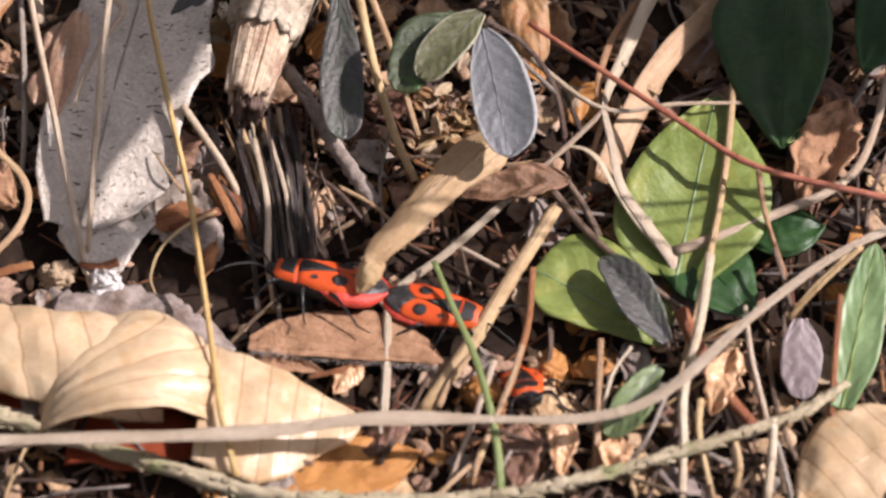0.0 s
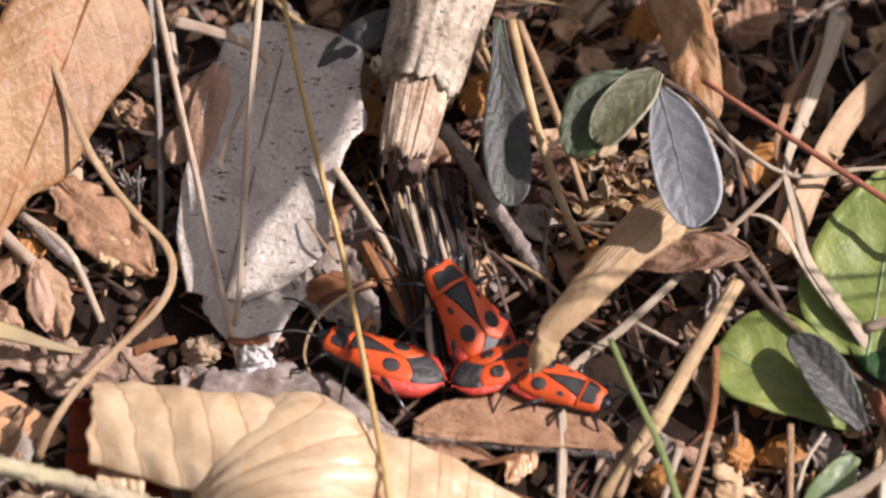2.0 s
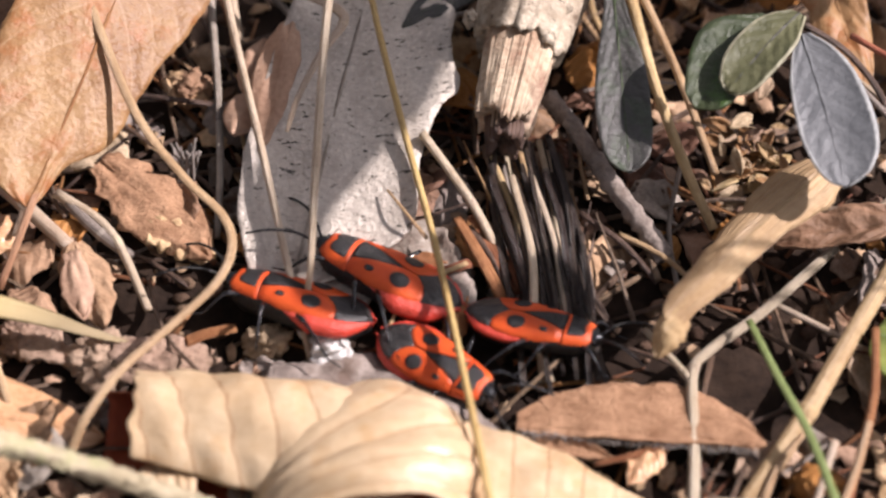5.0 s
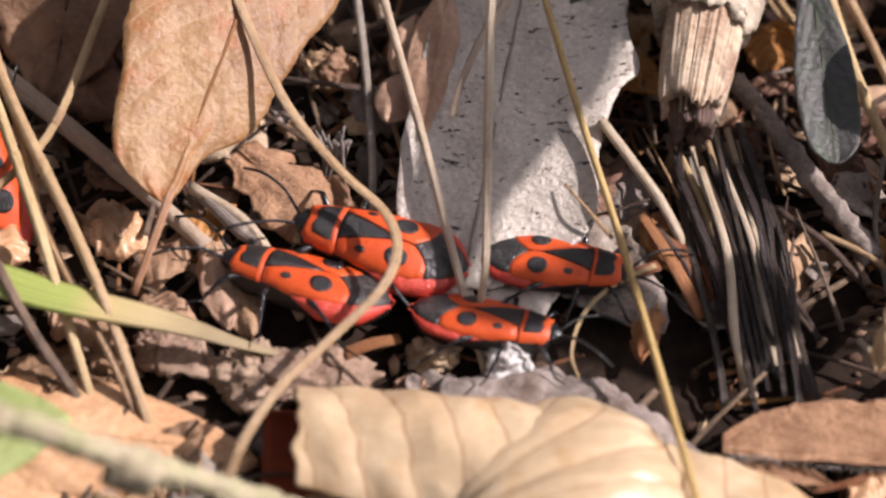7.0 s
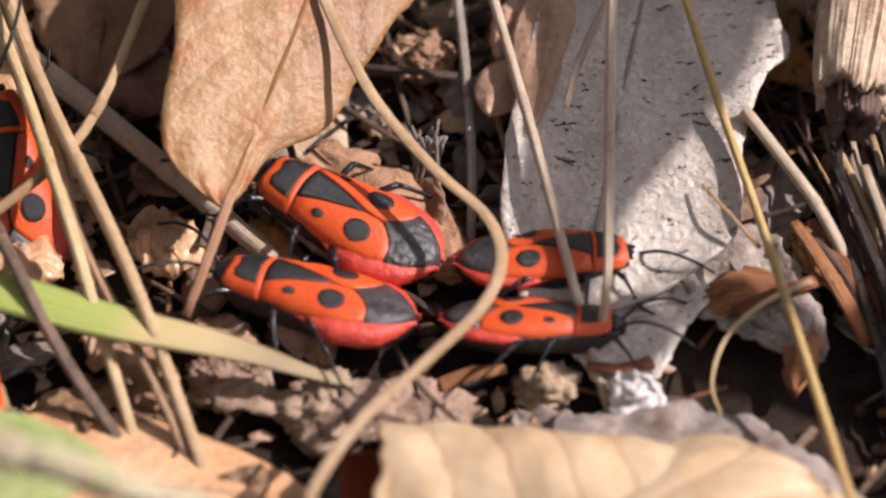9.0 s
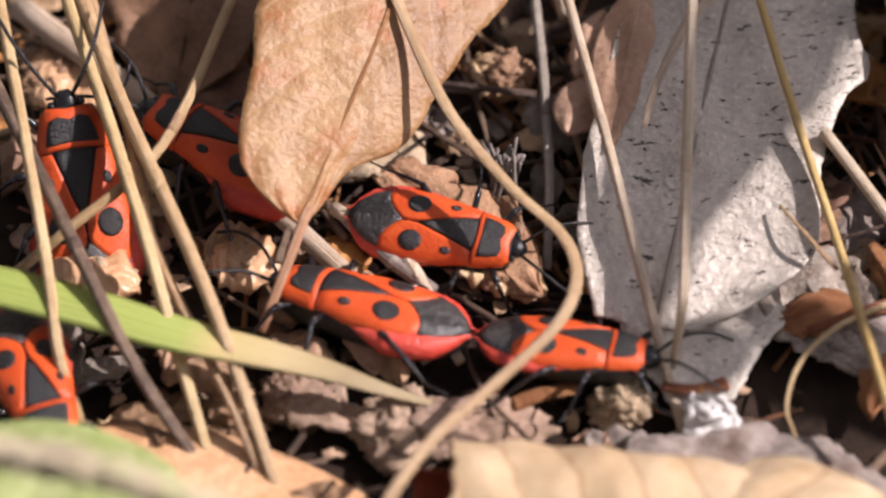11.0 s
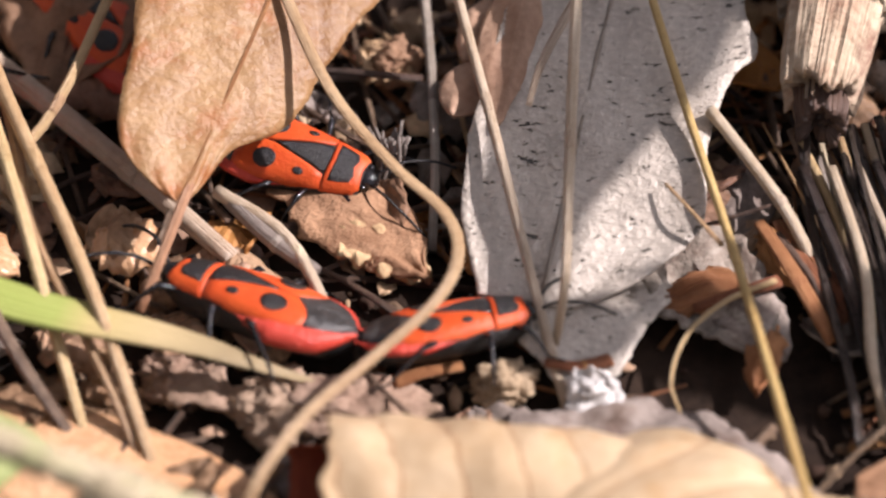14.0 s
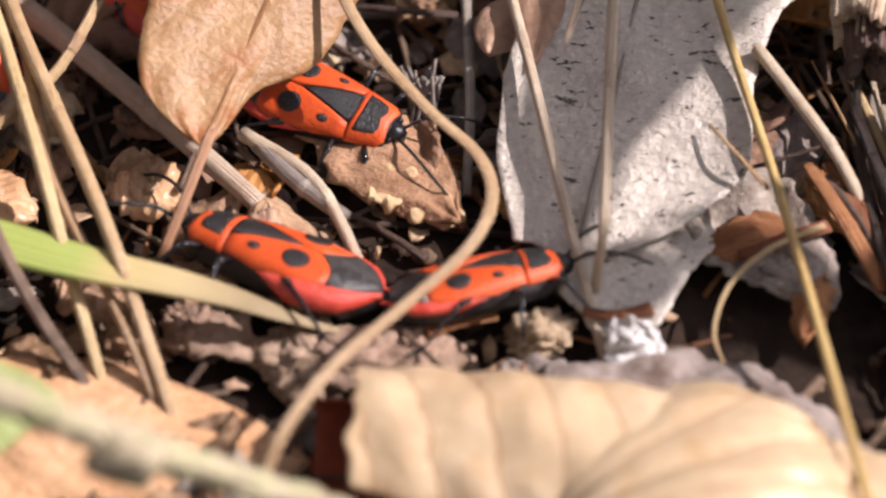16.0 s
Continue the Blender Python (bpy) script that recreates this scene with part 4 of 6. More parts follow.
leaf("dusk_leaf", SAGE_LEAF, (42.3, -17.2, 2.0), (37.7, -23.1, 0.4), 4.2, "grey green oval leaf", sag=0.4, fold=0.35, wavy=0.2, seed=30, nu=30, rim=((0.4, 0.8, 1.3, 1.7, 2.0, 2.0, 1.9, 1.4, 0.9), (0.4, 0.9, 1.2, 1.3, 1.4, 1.4, 1.2, 1.0, 0.7)), midrib=(0.15, BLUE_LEAF))
leaf("dusk_leaf", DUSK_LEAF, (43.1, -15.0, 2.2), (37.5, -7.2, 3.6), 4.0, "small dark grey green folded oval leaf", sag=0.4, fold=0.4, wavy=0.15, seed=31, nu=30, rim=((0.5, 1.2, 1.7, 2.0, 2.0, 1.8, 1.5, 1.2, 0.8), (0.4, 0.8, 1.3, 1.6, 1.9, 2.0, 1.9, 1.5, 0.8)), midrib=(0.13, BLUE_LEAF), stalk=((43.3, -16.0, 0.0), 0.2, DARK_STRAW))
leaf("dusk_leaf", BLUE_LEAF, (27.0, 12.4, 10.5), (29.4, -0.3, 9.0), 5.4, "blue grey oval leaf with a pale rim hanging from a twig", sag=0.5, curl=0.3, wavy=0.12, seed=32, nu=40, nv=20, rim=((0.4, 1.7, 2.5, 2.9, 3.1, 3.2, 3.1, 2.6, 1.3), (0.3, 1.0, 1.6, 2.0, 2.2, 2.3, 2.2, 1.8, 0.9)), midrib=(0.16, BLUE_LEAF), stalk=((33.7, 9.2, 5.0), 0.2, GREY_STRAW))
leaf("dusk_leaf", DIM_LEAF, (25.4, 13.6, 10.3), (19.5, 6.5, 9.2), 6.0, "folded dull green leaf with a bright green streak on a twig", sag=0.4, fold=0.25, wavy=0.2, seed=33, nu=30, rim=((0.4, 0.6, 0.8, 1.0, 1.3, 1.6, 1.9, 1.9, 1.2), (1.0, 1.8, 2.7, 3.2, 3.3, 3.0, 2.5, 1.8, 1.1)), midrib=(0.12, DUSK_LEAF))
leaf("dusk_leaf", OLIVE_LEAF, (27.0, 13.4, 11.4), (21.7, 6.8, 10.6), 4.0, "dull olive leaf with a pale rim beside a folded leaf", sag=0.6, curl=0.35, wavy=0.2, seed=34, nu=30, rim=((0.5, 1.0, 1.5, 1.8, 1.9, 1.9, 1.8, 1.6, 1.0), (0.5, 1.2, 1.7, 1.9, 2.0, 2.0, 1.9, 1.5, 0.9)), midrib=(0.12, DUSK_LEAF))
leaf("dusk_leaf", DUSK_LEAF, (14.1, 21.6, 7.2), (15.0, 3.9, 5.4), 4.2, "narrow dark grey green blunt leaf hanging down", sag=0.5, curl=0.35, wavy=0.15, seed=35, nu=40, rim=((0.5, 0.7, 0.9, 1.3, 1.7, 1.9, 1.9, 1.8, 1.2), (0.4, 0.6, 0.9, 1.3, 1.7, 2.0, 2.1, 1.9, 1.4)), midrib=(0.14, DIM_LEAF))
leaf("deep_leaf", DUSK_LEAF, (6.1, 23.8, 5.0), (-1.0, 18.2, 4.4), 3.0, "small dark leaf hanging in shade", sag=0.3, wavy=0.3, seed=36)

# ---- unseen leaves added beyond the view to cast shade into it ----
UP = np.array((1.10, 0.12, 1.0))
leaf("dry_leaf", TAN_LEAF, np.array((-3.1, 27.4, 5.4)) + 64 * UP, np.array((-9.8, -4.4, 0.7)) + 64 * UP, 18, "unseen broad dry leaf added to shade the grey leaf", up=(-0.03, -0.14, 1), wavy=0.4, seed=60, nu=50, rim=((3.0, 5.0, 6.4, 7.0, 7.0, 6.4, 5.4, 4.3, 3.2, 2.2, 1.8, 1.4, 1.2), (3.5, 5.0, 5.4, 5.5, 5.5, 5.4, 5.3, 5.1, 4.8, 4.2, 3.4, 2.2, 0.5)), stalk=((100, 84, -1), 0.4, STRAW))
leaf("dry_leaf", BROWN_LEAF, np.array((-3.2, -4.4, 0.9)) + 66 * UP, np.array((-10.6, -4.6, 0.6)) + 66 * UP, 4.5, "unseen small brown leaf added to shade the torn tab", sag=0.3, wavy=0.3, seed=62, rim=((0.4, 1.2, 2.2, 2.3, 2.3, 2.3, 2.0, 1.6, 1.0), (1.2, 2.1, 2.5, 2.4, 2.3, 2.0, 2.0, 2.0, 1.2)), stalk=((150, -6, -1), 0.15, STRAW))
leaf("dry_leaf", BROWN_LEAF, np.array((8.5, -6.3, 2.0)) + 70 * UP, np.array((-3.2, -0.8, 2.0)) + 70 * UP, 5, "unseen brown leaf added to shade the litter below the branch", sag=0.4, curl=-0.2, widest=0.5, blunt=0.4, wavy=0.4, seed=63, stalk=((150, 10, -1), 0.15, STRAW))

for k, (b, t) in enumerate((((84, 30, 20), (72, 17, 14)), ((86, 34, 12), (74, 26, 9)), ((88, 22, 26), (76, 30, 24)), ((86, 12, 16), (74, 10, 12)))):
    leaf("deep_leaf", DEEP_LEAF, b, t, 9, "unseen dark green leaf added at the right for shade", sag=0.8, wavy=0.5, seed=61 + k, stalk=((90, 26, -1), 0.4, SAGE_LEAF))
for k, (q, w) in enumerate(((np.array((22.3, 21.3, 0.5)), 11), (np.array((38.3, 20.0, 0.5)), 10))):
    q = q + 47 * np.array(SUN_TO)
    leaf("deep_leaf", DEEP_LEAF, q + (6, 7, 2), q + (-5, -5, -1), w, "unseen dark green leaf added to shade the litter behind", sag=1.0, wavy=0.7, seed=96 + k, stalk=(q * (1, 1, 0) + (18, 20, -1), 0.5, SAGE_LEAF))
Q = np.array((9.5, -4.6, 1.5)) + 90 * np.array(SUN_TO)
leaf("dry_leaf", RUST_LEAF, Q + (5.0, 1.0, 0.6), Q + (-5.0, -0.4, -0.4), 7.6, "unseen rust brown leaf added to shade the hollow of the bugs", sag=0.8, curl=-0.2, widest=0.5, blunt=0.4, wavy=0.8, ragged=0.15, seed=98, stalk=(Q * (1, 1, 0) + (46, 6, -1), 0.2, STRAW))
P = np.array((56.7, 16.0, 3.0)) + 42 * np.array(SUN_TO)
leaf("deep_leaf", DEEP_LEAF, P + (9, 14, 4), P + (-7, -10, -2), 24, "unseen broad green leaf added to shade the dark leaves", sag=1.5, wavy=0.6, seed=67, stalk=(P * (1, 1, 0) + (22, 24, -1), 0.6, SAGE_LEAF))
twig = stem("leafy_twig", DARK_STRAW, [(27.3, 13.2, 10.6), (30.9, 12.3, 8.0), (33.7, 9.2, 5.0), (35.1, 2.9, -0.5)], 0.2, 0.3, "thin brown twig carrying the hanging leaves", category="twig")

# ---- grass stems ----
G1 = "dry straw stems standing in the litter"
stem("straw", PALE_STRAW, [(-14.0, 20.7, 6.5), (-12.9, 15.5, 6.0), (-10.8, 6.7, 4.4), (-8.9, -1.4, 2.4), (-6.9, -8.8, -0.4)], 0.30, 0.26, "pale straw stem standing before the grey leaf", group=G1, reach=2.6)
stem("straw", PALE_STRAW, [(-6.1, 19.4, 8.5), (-6.5, 13.0, 7.5), (-6.9, 2.8, 5.6), (-7.1, -3.2, 3.8), (-7.6, -5.0, 0.3)], 0.36, 0.22, "pale straw stem with a split fork", group=G1, reach=2.6)
stem("straw", PALE_STRAW, [(-13.0, 21.4, 6.3), (-10.0, 20.4, 6.4), (-7.3, 19.2, 6.5), (-5.6, 18.0, 6.5), (-5.2, 16.8, 6.4), (-6.7, 14.1, 6.2), (-8.3, 10.2, 5.8), (-9.0, 7.4, 5.4)], 0.62, 0.16, "dry sheath bent over before the grey leaf", flat=0.35, group=G1)
stem("straw", YELLOW_STRAW, [(-3.5, 21.3, 6.0), (-2.5, 16.0, 5.6), (-0.6, 7.6, 4.4), (1.5, -1.3, 3.4), (4.0, -16.2, 4.2), (5.1, -23.1, 4.4), (6.5, -28.3, 2.6)], 0.22, 0.28, "thin yellow stem leaning over the litter", group=G1, reach=2.6)
stem("straw", STRAW, [(-1.9, 3.8, 3.4), (-0.6, 1.7, 3.5), (0.9, -0.4, 3.2)], 0.1, 0.16, "torn sheath on a yellow stem", flat=0.5, group=G1)
stem("dry_grass", STRAW, [(-23.7, 17.8, 9.2), (-22.0, 13.5, 7.9), (-19.3, 7.7, 6.2), (-16.0, 3.3, 5.2), (-13.3, 0.4, 4.8), (-12.5, -2.3, 4.6), (-13.5, -5.4, 4.5), (-16.5, -8.9, 4.2), (-19.5, -12.6, 4.4), (-21.6, -16.3, 4.2), (-22.6, -18.5, 3.0)], 0.32, 0.34, "kinked brown straw blade", flat=0.34, group=G1, reach=2.6)
stem("dry_twig", RED_STEM, [(-22.4, 18.8, 7.9), (-23.2, 14.5, 6.6), (-25.1, 7.9, 5.0), (-26.9, 1.0, 3.8), (-28.7, -3.6, 1.4)], 0.36, 0.28, "brown stalk before the tan leaf", group=G1, reach=2.6)
stem("straw", STRAW, [(-30.3, 20.1, 6.0), (-31.4, 15.3, 6.0), (-34.3, 6.0, 5.0), (-39.1, 1.2, 3.5), (-43.0, 0.2, 0.0)], 0.32, 0.28, "bent straw stem crossing a sheaf", group=G1, reach=2.6)
stem("straw", STRAW, [(-41.1, 18.9, 7.5), (-39.8, 14.2, 7.0), (-37.4, 7.7, 6.0), (-34.8, 0.3, 4.5), (-33.2, -4.5, 3.0), (-30.8, -11.0, -0.5)], 0.40, 0.32, "straw stem of a loose sheaf", group=G1, reach=2.6)
stem("straw", STRAW, [(-40.7, 18.9, 7.5), (-38.7, 13.4, 7.0), (-36.2, 7.3, 6.0), (-32.4, -0.7, 4.4), (-30.0, -6.3, 3.0), (-27.1, -13.3, -0.5)], 0.46, 0.34, "straw stem of a loose sheaf", group=G1, reach=2.6)
stem("straw", STRAW, [(-40.1, 19.4, 7.0), (-38.4, 14.0, 6.4), (-35.7, 5.4, 5.0), (-34.1, -0.4, 3.6), (-30.0, -8.3, 1.8), (-27.8, -12.6, -0.5)], 0.30, 0.28, "straw stem of a loose sheaf", group=G1, reach=2.6)
stem("straw", DARK_STRAW, [(-47.0, 16.2, 7.5), (-42.5, 7.4, 6.2), (-39.7, 2.2, 5.0), (-36.9, -3.3, 4.0), (-34.4, -7.6, 2.5), (-31.4, -10.8, -0.5)], 0.40, 0.34, "brown straw stem of a loose sheaf", group=G1, reach=2.6)
stem("straw", STRAW, [(-44.3, 17.1, 7.5), (-41.4, 5.6, 6.0), (-39.6, -2.0, 4.0), (-38.7, -6.4, 2.5), (-37.7, -8.4, -0.3)], 0.34, 0.30, "straw stem of a loose sheaf", group=G1, reach=2.6)
stem("grass", BLADE, [(-44.5, -1.8, 3.4), (-39.9, -3.1, 3.4), (-36.9, -4.0, 3.4), (-33.9, -5.0, 3.3), (-30.9, -5.8, 3.2), (-28.0, -6.4, 3.0), (-25.1, -7.0, 2.6), (-22.3, -7.5, 1.8), (-18.6, -7.6, 0.2)], 1.35, 0.10, "grass blade fading from green to yellow", flat=0.12, taper=2.4, category="grass blade")
stem("grass", GREEN_BLADE, [(22.9, -7.2, 3.0), (24.5, -11.7, 3.0), (26.4, -16.7, 3.0), (27.9, -22.8, 3.0), (28.5, -27.5, 2.6), (28.6, -31.4, 0.0)], 0.26, 0.38, "thin dull green grass blade", flat=0.45, category="grass blade")
stem("dry_grass", PALE_BLADE, [(-25.7, -25.8, 3.0), (-16.0, -26.1, 4.5), (-3.7, -26.0, 5.0), (8.0, -25.4, 5.0), (16.9, -24.1, 5.0), (27.3, -24.0, 5.0), (36.3, -23.8, 5.0), (42.6, -21.1, 5.0), (49.5, -14.3, 5.0), (56.1, -8.5, 4.6), (62.2, -4.5, 4.0), (69.5, 0.3, 1.0)], 0.66, 0.36, "long pale straw blade bowed across the litter", flat=0.16, sides=16, rough=0.9, ridge=0.10, round_n=0.25, seed=3, group=G1)
stalk = stem("bent_stalk", PALE_BLADE, [(29.4, -0.1, 2.0), (24.0, -5.5, 1.6), (20.2, -8.6, 1.3), (19.0, -10.6, 1.2), (18.9, -16.6, 0.8), (18.5, -23.3, -0.6)], 0.36, 0.42, "pale grey stalk bent and forked in the middle", group=G1)
make("fork", tube([(18.9, -11.0, 1.2), (17.2, -8.7, 1.35), (15.9, -6.7, 1.2)], 0.30, 0.22, sides=8, per=4), PALE_BLADE, (18.5, -23.3, -0.6), stalk)
stem("thick_straw", STRAW, [(33.6, -1.6, 3.0), (29.4, -8.9, 2.2), (26.0, -14.7, 1.2), (21.9, -20.6, -0.4)], 0.62, 0.75, "thick pale straw lying aslant", flat=0.6, group=G1)
stem("straw", PALE_STRAW, [(28.1, -17.0, 2.6), (26.4, -22.0, 1.4), (24.1, -27.7, -0.5)], 0.3, 0.22, "pale straw stem leaning out of the hollow", group=G1)
stem("straw", STRAW, [(30.5, -15.5, 2.8), (29.4, -18.9, 2.0), (26.6, -26.0, 0.6), (25.8, -28.4, -0.5)], 0.26, 0.34, "straw stem leaning out of the hollow", group=G1)
stem("straw", CHIP, [(31.5, -7.9, 3.0), (30.9, -13.8, 2.4), (28.7, -21.1, 0.6), (28.6, -22.1, -0.4)], 0.3, 0.36, "reddish brown dry stem in the litter", group=G1)
stem("straw", STRAW, [(37.3, -14.1, 1.4), (37.0, -20.1, 0.8), (36.7, -26.4, -0.6)], 0.3, 0.36, "upright tan straw below the green leaf", group=G1)
stem("straw", PALE_STRAW, [(39.9, -15.3, 2.2), (38.3, -17.6, 1.8), (37.5, -20.2, 1.0), (37.0, -22.5, -0.3)], 0.16, 0.22, "thin curved pale straw", group=G1)
stem("straw", GREY_STRAW, [(42.7, -20.1, 2.2), (41.0, -23.7, 1.2), (39.0, -25.9, -0.5)], 0.24, 0.18, "thin grey straw stem lying aslant", group=G1)
stem("straw", PALE_STRAW, [(46.8, -7.2, 4.2), (45.8, -13.3, 3.6), (44.2, -19.9, 2.6), (44.1, -24.2, 1.4), (43.9, -28.7, -0.5)], 0.46, 0.34, "tall pale straw stem before the dark leaves", group=G1)
stem("straw", PALE_STRAW, [(49.7, -11.9, 3.4), (50.1, -16.5, 2.6), (51.2, -21.0, 0.8), (51.4, -22.1, -0.3)], 0.22, 0.28, "pale straw stem among the litter", group=G1)
stem("straw", PALE_STRAW, [(51.8, -22.1, 1.8), (51.6, -24.8, 1.2), (51.1, -28.6, -0.6)], 0.34, 0.4, "short pale straw stub beside the rough twig", group=G1)
stem("straw", DARK_STRAW, [(52.5, -6.2, 3.6), (53.2, -8.9, 3.0), (54.0, -11.8, 1.6)], 0.24, 0.2, "thin dark straw stem", group=G1)
stem("straw", STRAW, [(59.9, -6.7, 4.8), (56.6, -9.6, 3.8), (53.5, -12.3, 2.0)], 0.26, 0.22, "straw stem leaning over the litter", group=G1)
stem("straw", CHIP, [(58.0, -10.6, 3.2), (57.3, -16.1, 2.0), (56.9, -21.2, -0.4)], 0.26, 0.34, "reddish brown stem beside the green leaf", group=G1)
stem("straw", STRAW, [(45.7, -20.0, 1.4), (45.5, -23.1, 0.8), (46.5, -28.3, -0.6)], 0.34, 0.26, "frayed straw end in the litter", group=G1)
stem("straw", STRAW, [(23.3, -20.2, 0.2), (24.6, -17.6, 1.0), (26.3, -15.5, 1.4)], 0.34, 0.2, "frayed straw lying in the hollow", group=G1)
stem("straw", DARK_STRAW, [(33.0, -12.1, 1.0), (33.0, -14.5, 0.4), (32.6, -16.6, -0.6)], 0.24, 0.2, "thin dark straw stem", group=G1)
stem("straw", GREY_STRAW, [(22.6, -18.8, -0.2), (25.6, -17.6, 0.4), (27.9, -15.8, 0.6)], 0.2, 0.14, "thin grey straw stem lying aslant", group=G1)
stem("straw", STRAW, [(48.5, -23.9, 1.0), (48.8, -25.9, 0.5), (48.5, -27.5, -0.6)], 0.3, 0.36, "short straw stub beside the rough twig", group=G1)
stem("straw", GREY_STRAW, [(52.1, -23.9, 1.0), (52.8, -27.3, 0.4), (53.3, -29.0, -0.6)], 0.2, 0.26, "thin grey straw stem lying aslant", group=G1)
leaf("leaf_scrap", DARK_LEAF, (30.7, -21.9, 0.6), (29.7, -28.1, 0.0), 4.2, "crumpled brown scrap of dead leaf in the litter", sag=0.6, curl=0.5, wavy=0.8, ragged=0.3, seed=81)
leaf("leaf_scrap", PINK_LEAF, (34.2, -21.1, 0.5), (33.6, -26.8, 0.0), 2.6, "pinkish scrap of dead leaf in the litter", sag=0.5, curl=0.5, wavy=0.6, ragged=0.3, seed=82)
leaf("leaf_scrap", PINK_LEAF, (48.8, -15.7, 2.6), (46.6, -21.0, 0.4), 3.4, "hanging curled brown scrap of dead leaf", sag=0.5, curl=0.8, wavy=0.8, ragged=0.3, seed=83)
leaf("leaf_scrap", PINK_LEAF, (38.8, -23.2, 0.3), (38.0, -26.4, -0.0), 3.0, "pinkish scrap of dead leaf in the litter", sag=0.5, curl=0.5, wavy=0.6, ragged=0.3, seed=84)
stem("dry_grass", PALE_BLADE, [(43.5, 23.7, 4.6), (42.2, 19.9, 4.5), (40.2, 14.6, 4.3), (38.6, 10.7, 4.2), (37.9, 8.1, 4.1)], 0.95, 0.3, "pale split sheath of a dry grass blade", flat=0.3, sides=12, rough=0.2, ridge=0.3, face=(0.6, -0.2, 1), group=G1)
stem("dry_grass", PALE_BLADE, [(37.9, 8.3, 4.2), (38.5, 5.1, 3.8), (39.4, 0.4, 3.2), (41.8, -3.4, 2.4), (43.3, -5.2, 1.6), (44.6, -6.5, 0.4)], 0.34, 0.85, "pale dry grass blade hanging from a node", flat=0.3, sides=12, rough=0.2, ridge=0.3, face=(0.6, -0.2, 1), seed=5, group=G1)
stem("dry_grass", PALE_STRAW, [(34.7, 4.9, 3.0), (36.1, 4.4, 3.3), (37.3, 3.2, 3.5), (38.7, 0.7, 3.3), (40.6, -2.4, 2.6), (42.7, -4.6, 1.8), (44.3, -6.2, 0.4)], 0.12, 0.75, "pale dry grass blade twisted to a point", flat=0.3, sides=12, rough=0.2, ridge=0.3, face=(0.6, -0.2, 1), seed=9, group=G1)
stem("dry_grass", RED_STEM, [(42.0, 22.3, 3.9), (41.3, 20.1, 3.8), (39.1, 16.5, 3.7), (37.8, 12.6, 3.7), (37.5, 9.8, 3.8), (37.9, 7.7, 3.7), (37.0, 4.5, 2.6), (36.6, 2.2, 0.6)], 0.42, 0.22, "thin curled brown strip of a dry sheath", flat=0.3, group=G1)
stem("dry_grass", STRAW, [(52.5, 26.1, 3.2), (49.0, 20.8, 3.0), (44.4, 15.6, 2.7), (41.6, 10.9, 2.4), (39.5, 6.3, 1.8), (37.9, 2.4, 0.8)], 0.95, 1.4, "broad tan folded dry blade", flat=0.16, sides=14, rough=0.12, ridge=0.25, face=(0.6, -0.2, 1), seed=4, group=G1)
stem("straw", PALE_STRAW, [(31.5, 13.2, 4.6), (37.9, 8.1, 4.2), (44.6, 8.8, 4.0), (51.1, 9.5, 3.2)], 0.26, 0.16, "thin pale straw forked at a node", group=G1)
stem("straw", PALE_STRAW, [(38.3, 8.3, 4.2), (34.5, 4.7, 3.0), (31.0, 2.1, 1.6), (28.5, 1.2, 0.2)], 0.26, 0.24, "thin pale straw forked at a node", group=G1)
stem("dry_twig", ROSE_STEM, [(31.3, 16.2, 6.0), (37.0, 11.6, 6.0), (44.4, 5.8, 5.8), (51.2, 1.3, 5.2), (62.4, -1.4, 4.4), (70.3, -1.5, 1.0)], 0.24, 0.34, "thin reddish stem over the green leaf", group=G1)
stem("straw", RED_STEM, [(51.3, 1.1, 5.1), (51.9, -2.4, 3.2), (53.9, -7.4, 0.0)], 0.26, 0.2, "thin brown side stem", group=G1)
stem("straw", PALE_STRAW, [(44.0, -5.1, 1.4), (49.3, -3.2, 1.8), (54.3, -1.0, 2.2), (57.3, 0.2, 2.6), (60.3, 2.8, 2.8), (62.3, 7.5, 3.0), (63.8, 13.2, 2.6)], 0.50, 0.34, "pale straw lying on the green leaf", group=G1)
stem("straw", DARK_STRAW, [(32.8, 1.2, 2.6), (36.3, -3.7, 2.4), (40.2, -7.7, 2.2), (45.3, -11.5, 1.0)], 0.40, 0.25, "brown curved leaf stalk", group=G1)
stem("straw", STRAW, [(50.5, 19.1, 4.0), (48.7, 3.2, 2.8), (46.6, -7.5, 2.0), (43.9, -18.3, 0.0)], 0.34, 0.32, "straw stem beside the green leaf", group=G1)
stem("straw", STRAW, [(64.3, -3.1, 3.0), (58.9, -6.2, 2.8), (53.8, -11.4, 1.4)], 0.26, 0.2, "thin straw stem leaning in litter", group=G1)
stem("straw", STRAW, [(15.5, 23.4, 4.0), (17.3, 14.0, 3.0), (19.4, 6.6, 2.0), (21.2, 3.1, 0.0)], 0.42, 0.36, "straw stem behind the hanging leaves", group=G1)
stem("straw", STRAW, [(16.1, 23.4, 4.0), (18.8, 15.8, 3.0), (21.4, 6.9, 1.6)], 0.34, 0.3, "straw stem behind the hanging leaves", group=G1)
stem("straw", PALE_STRAW, [(0.5, 8.1, 4.5), (2.4, 5.5, 3.6), (4.4, 2.7, 2.4), (6.2, -0.1, 0.2)], 0.34, 0.34, "pale straw leaning from the grey leaf", group=G1)
stem("straw", PALE_STRAW, [(24.5, -4.3, 1.4), (28.9, -6.8, 1.0), (30.9, -7.7, 0.4)], 0.22, 0.2, "short pale straw in shadow", group=G1)
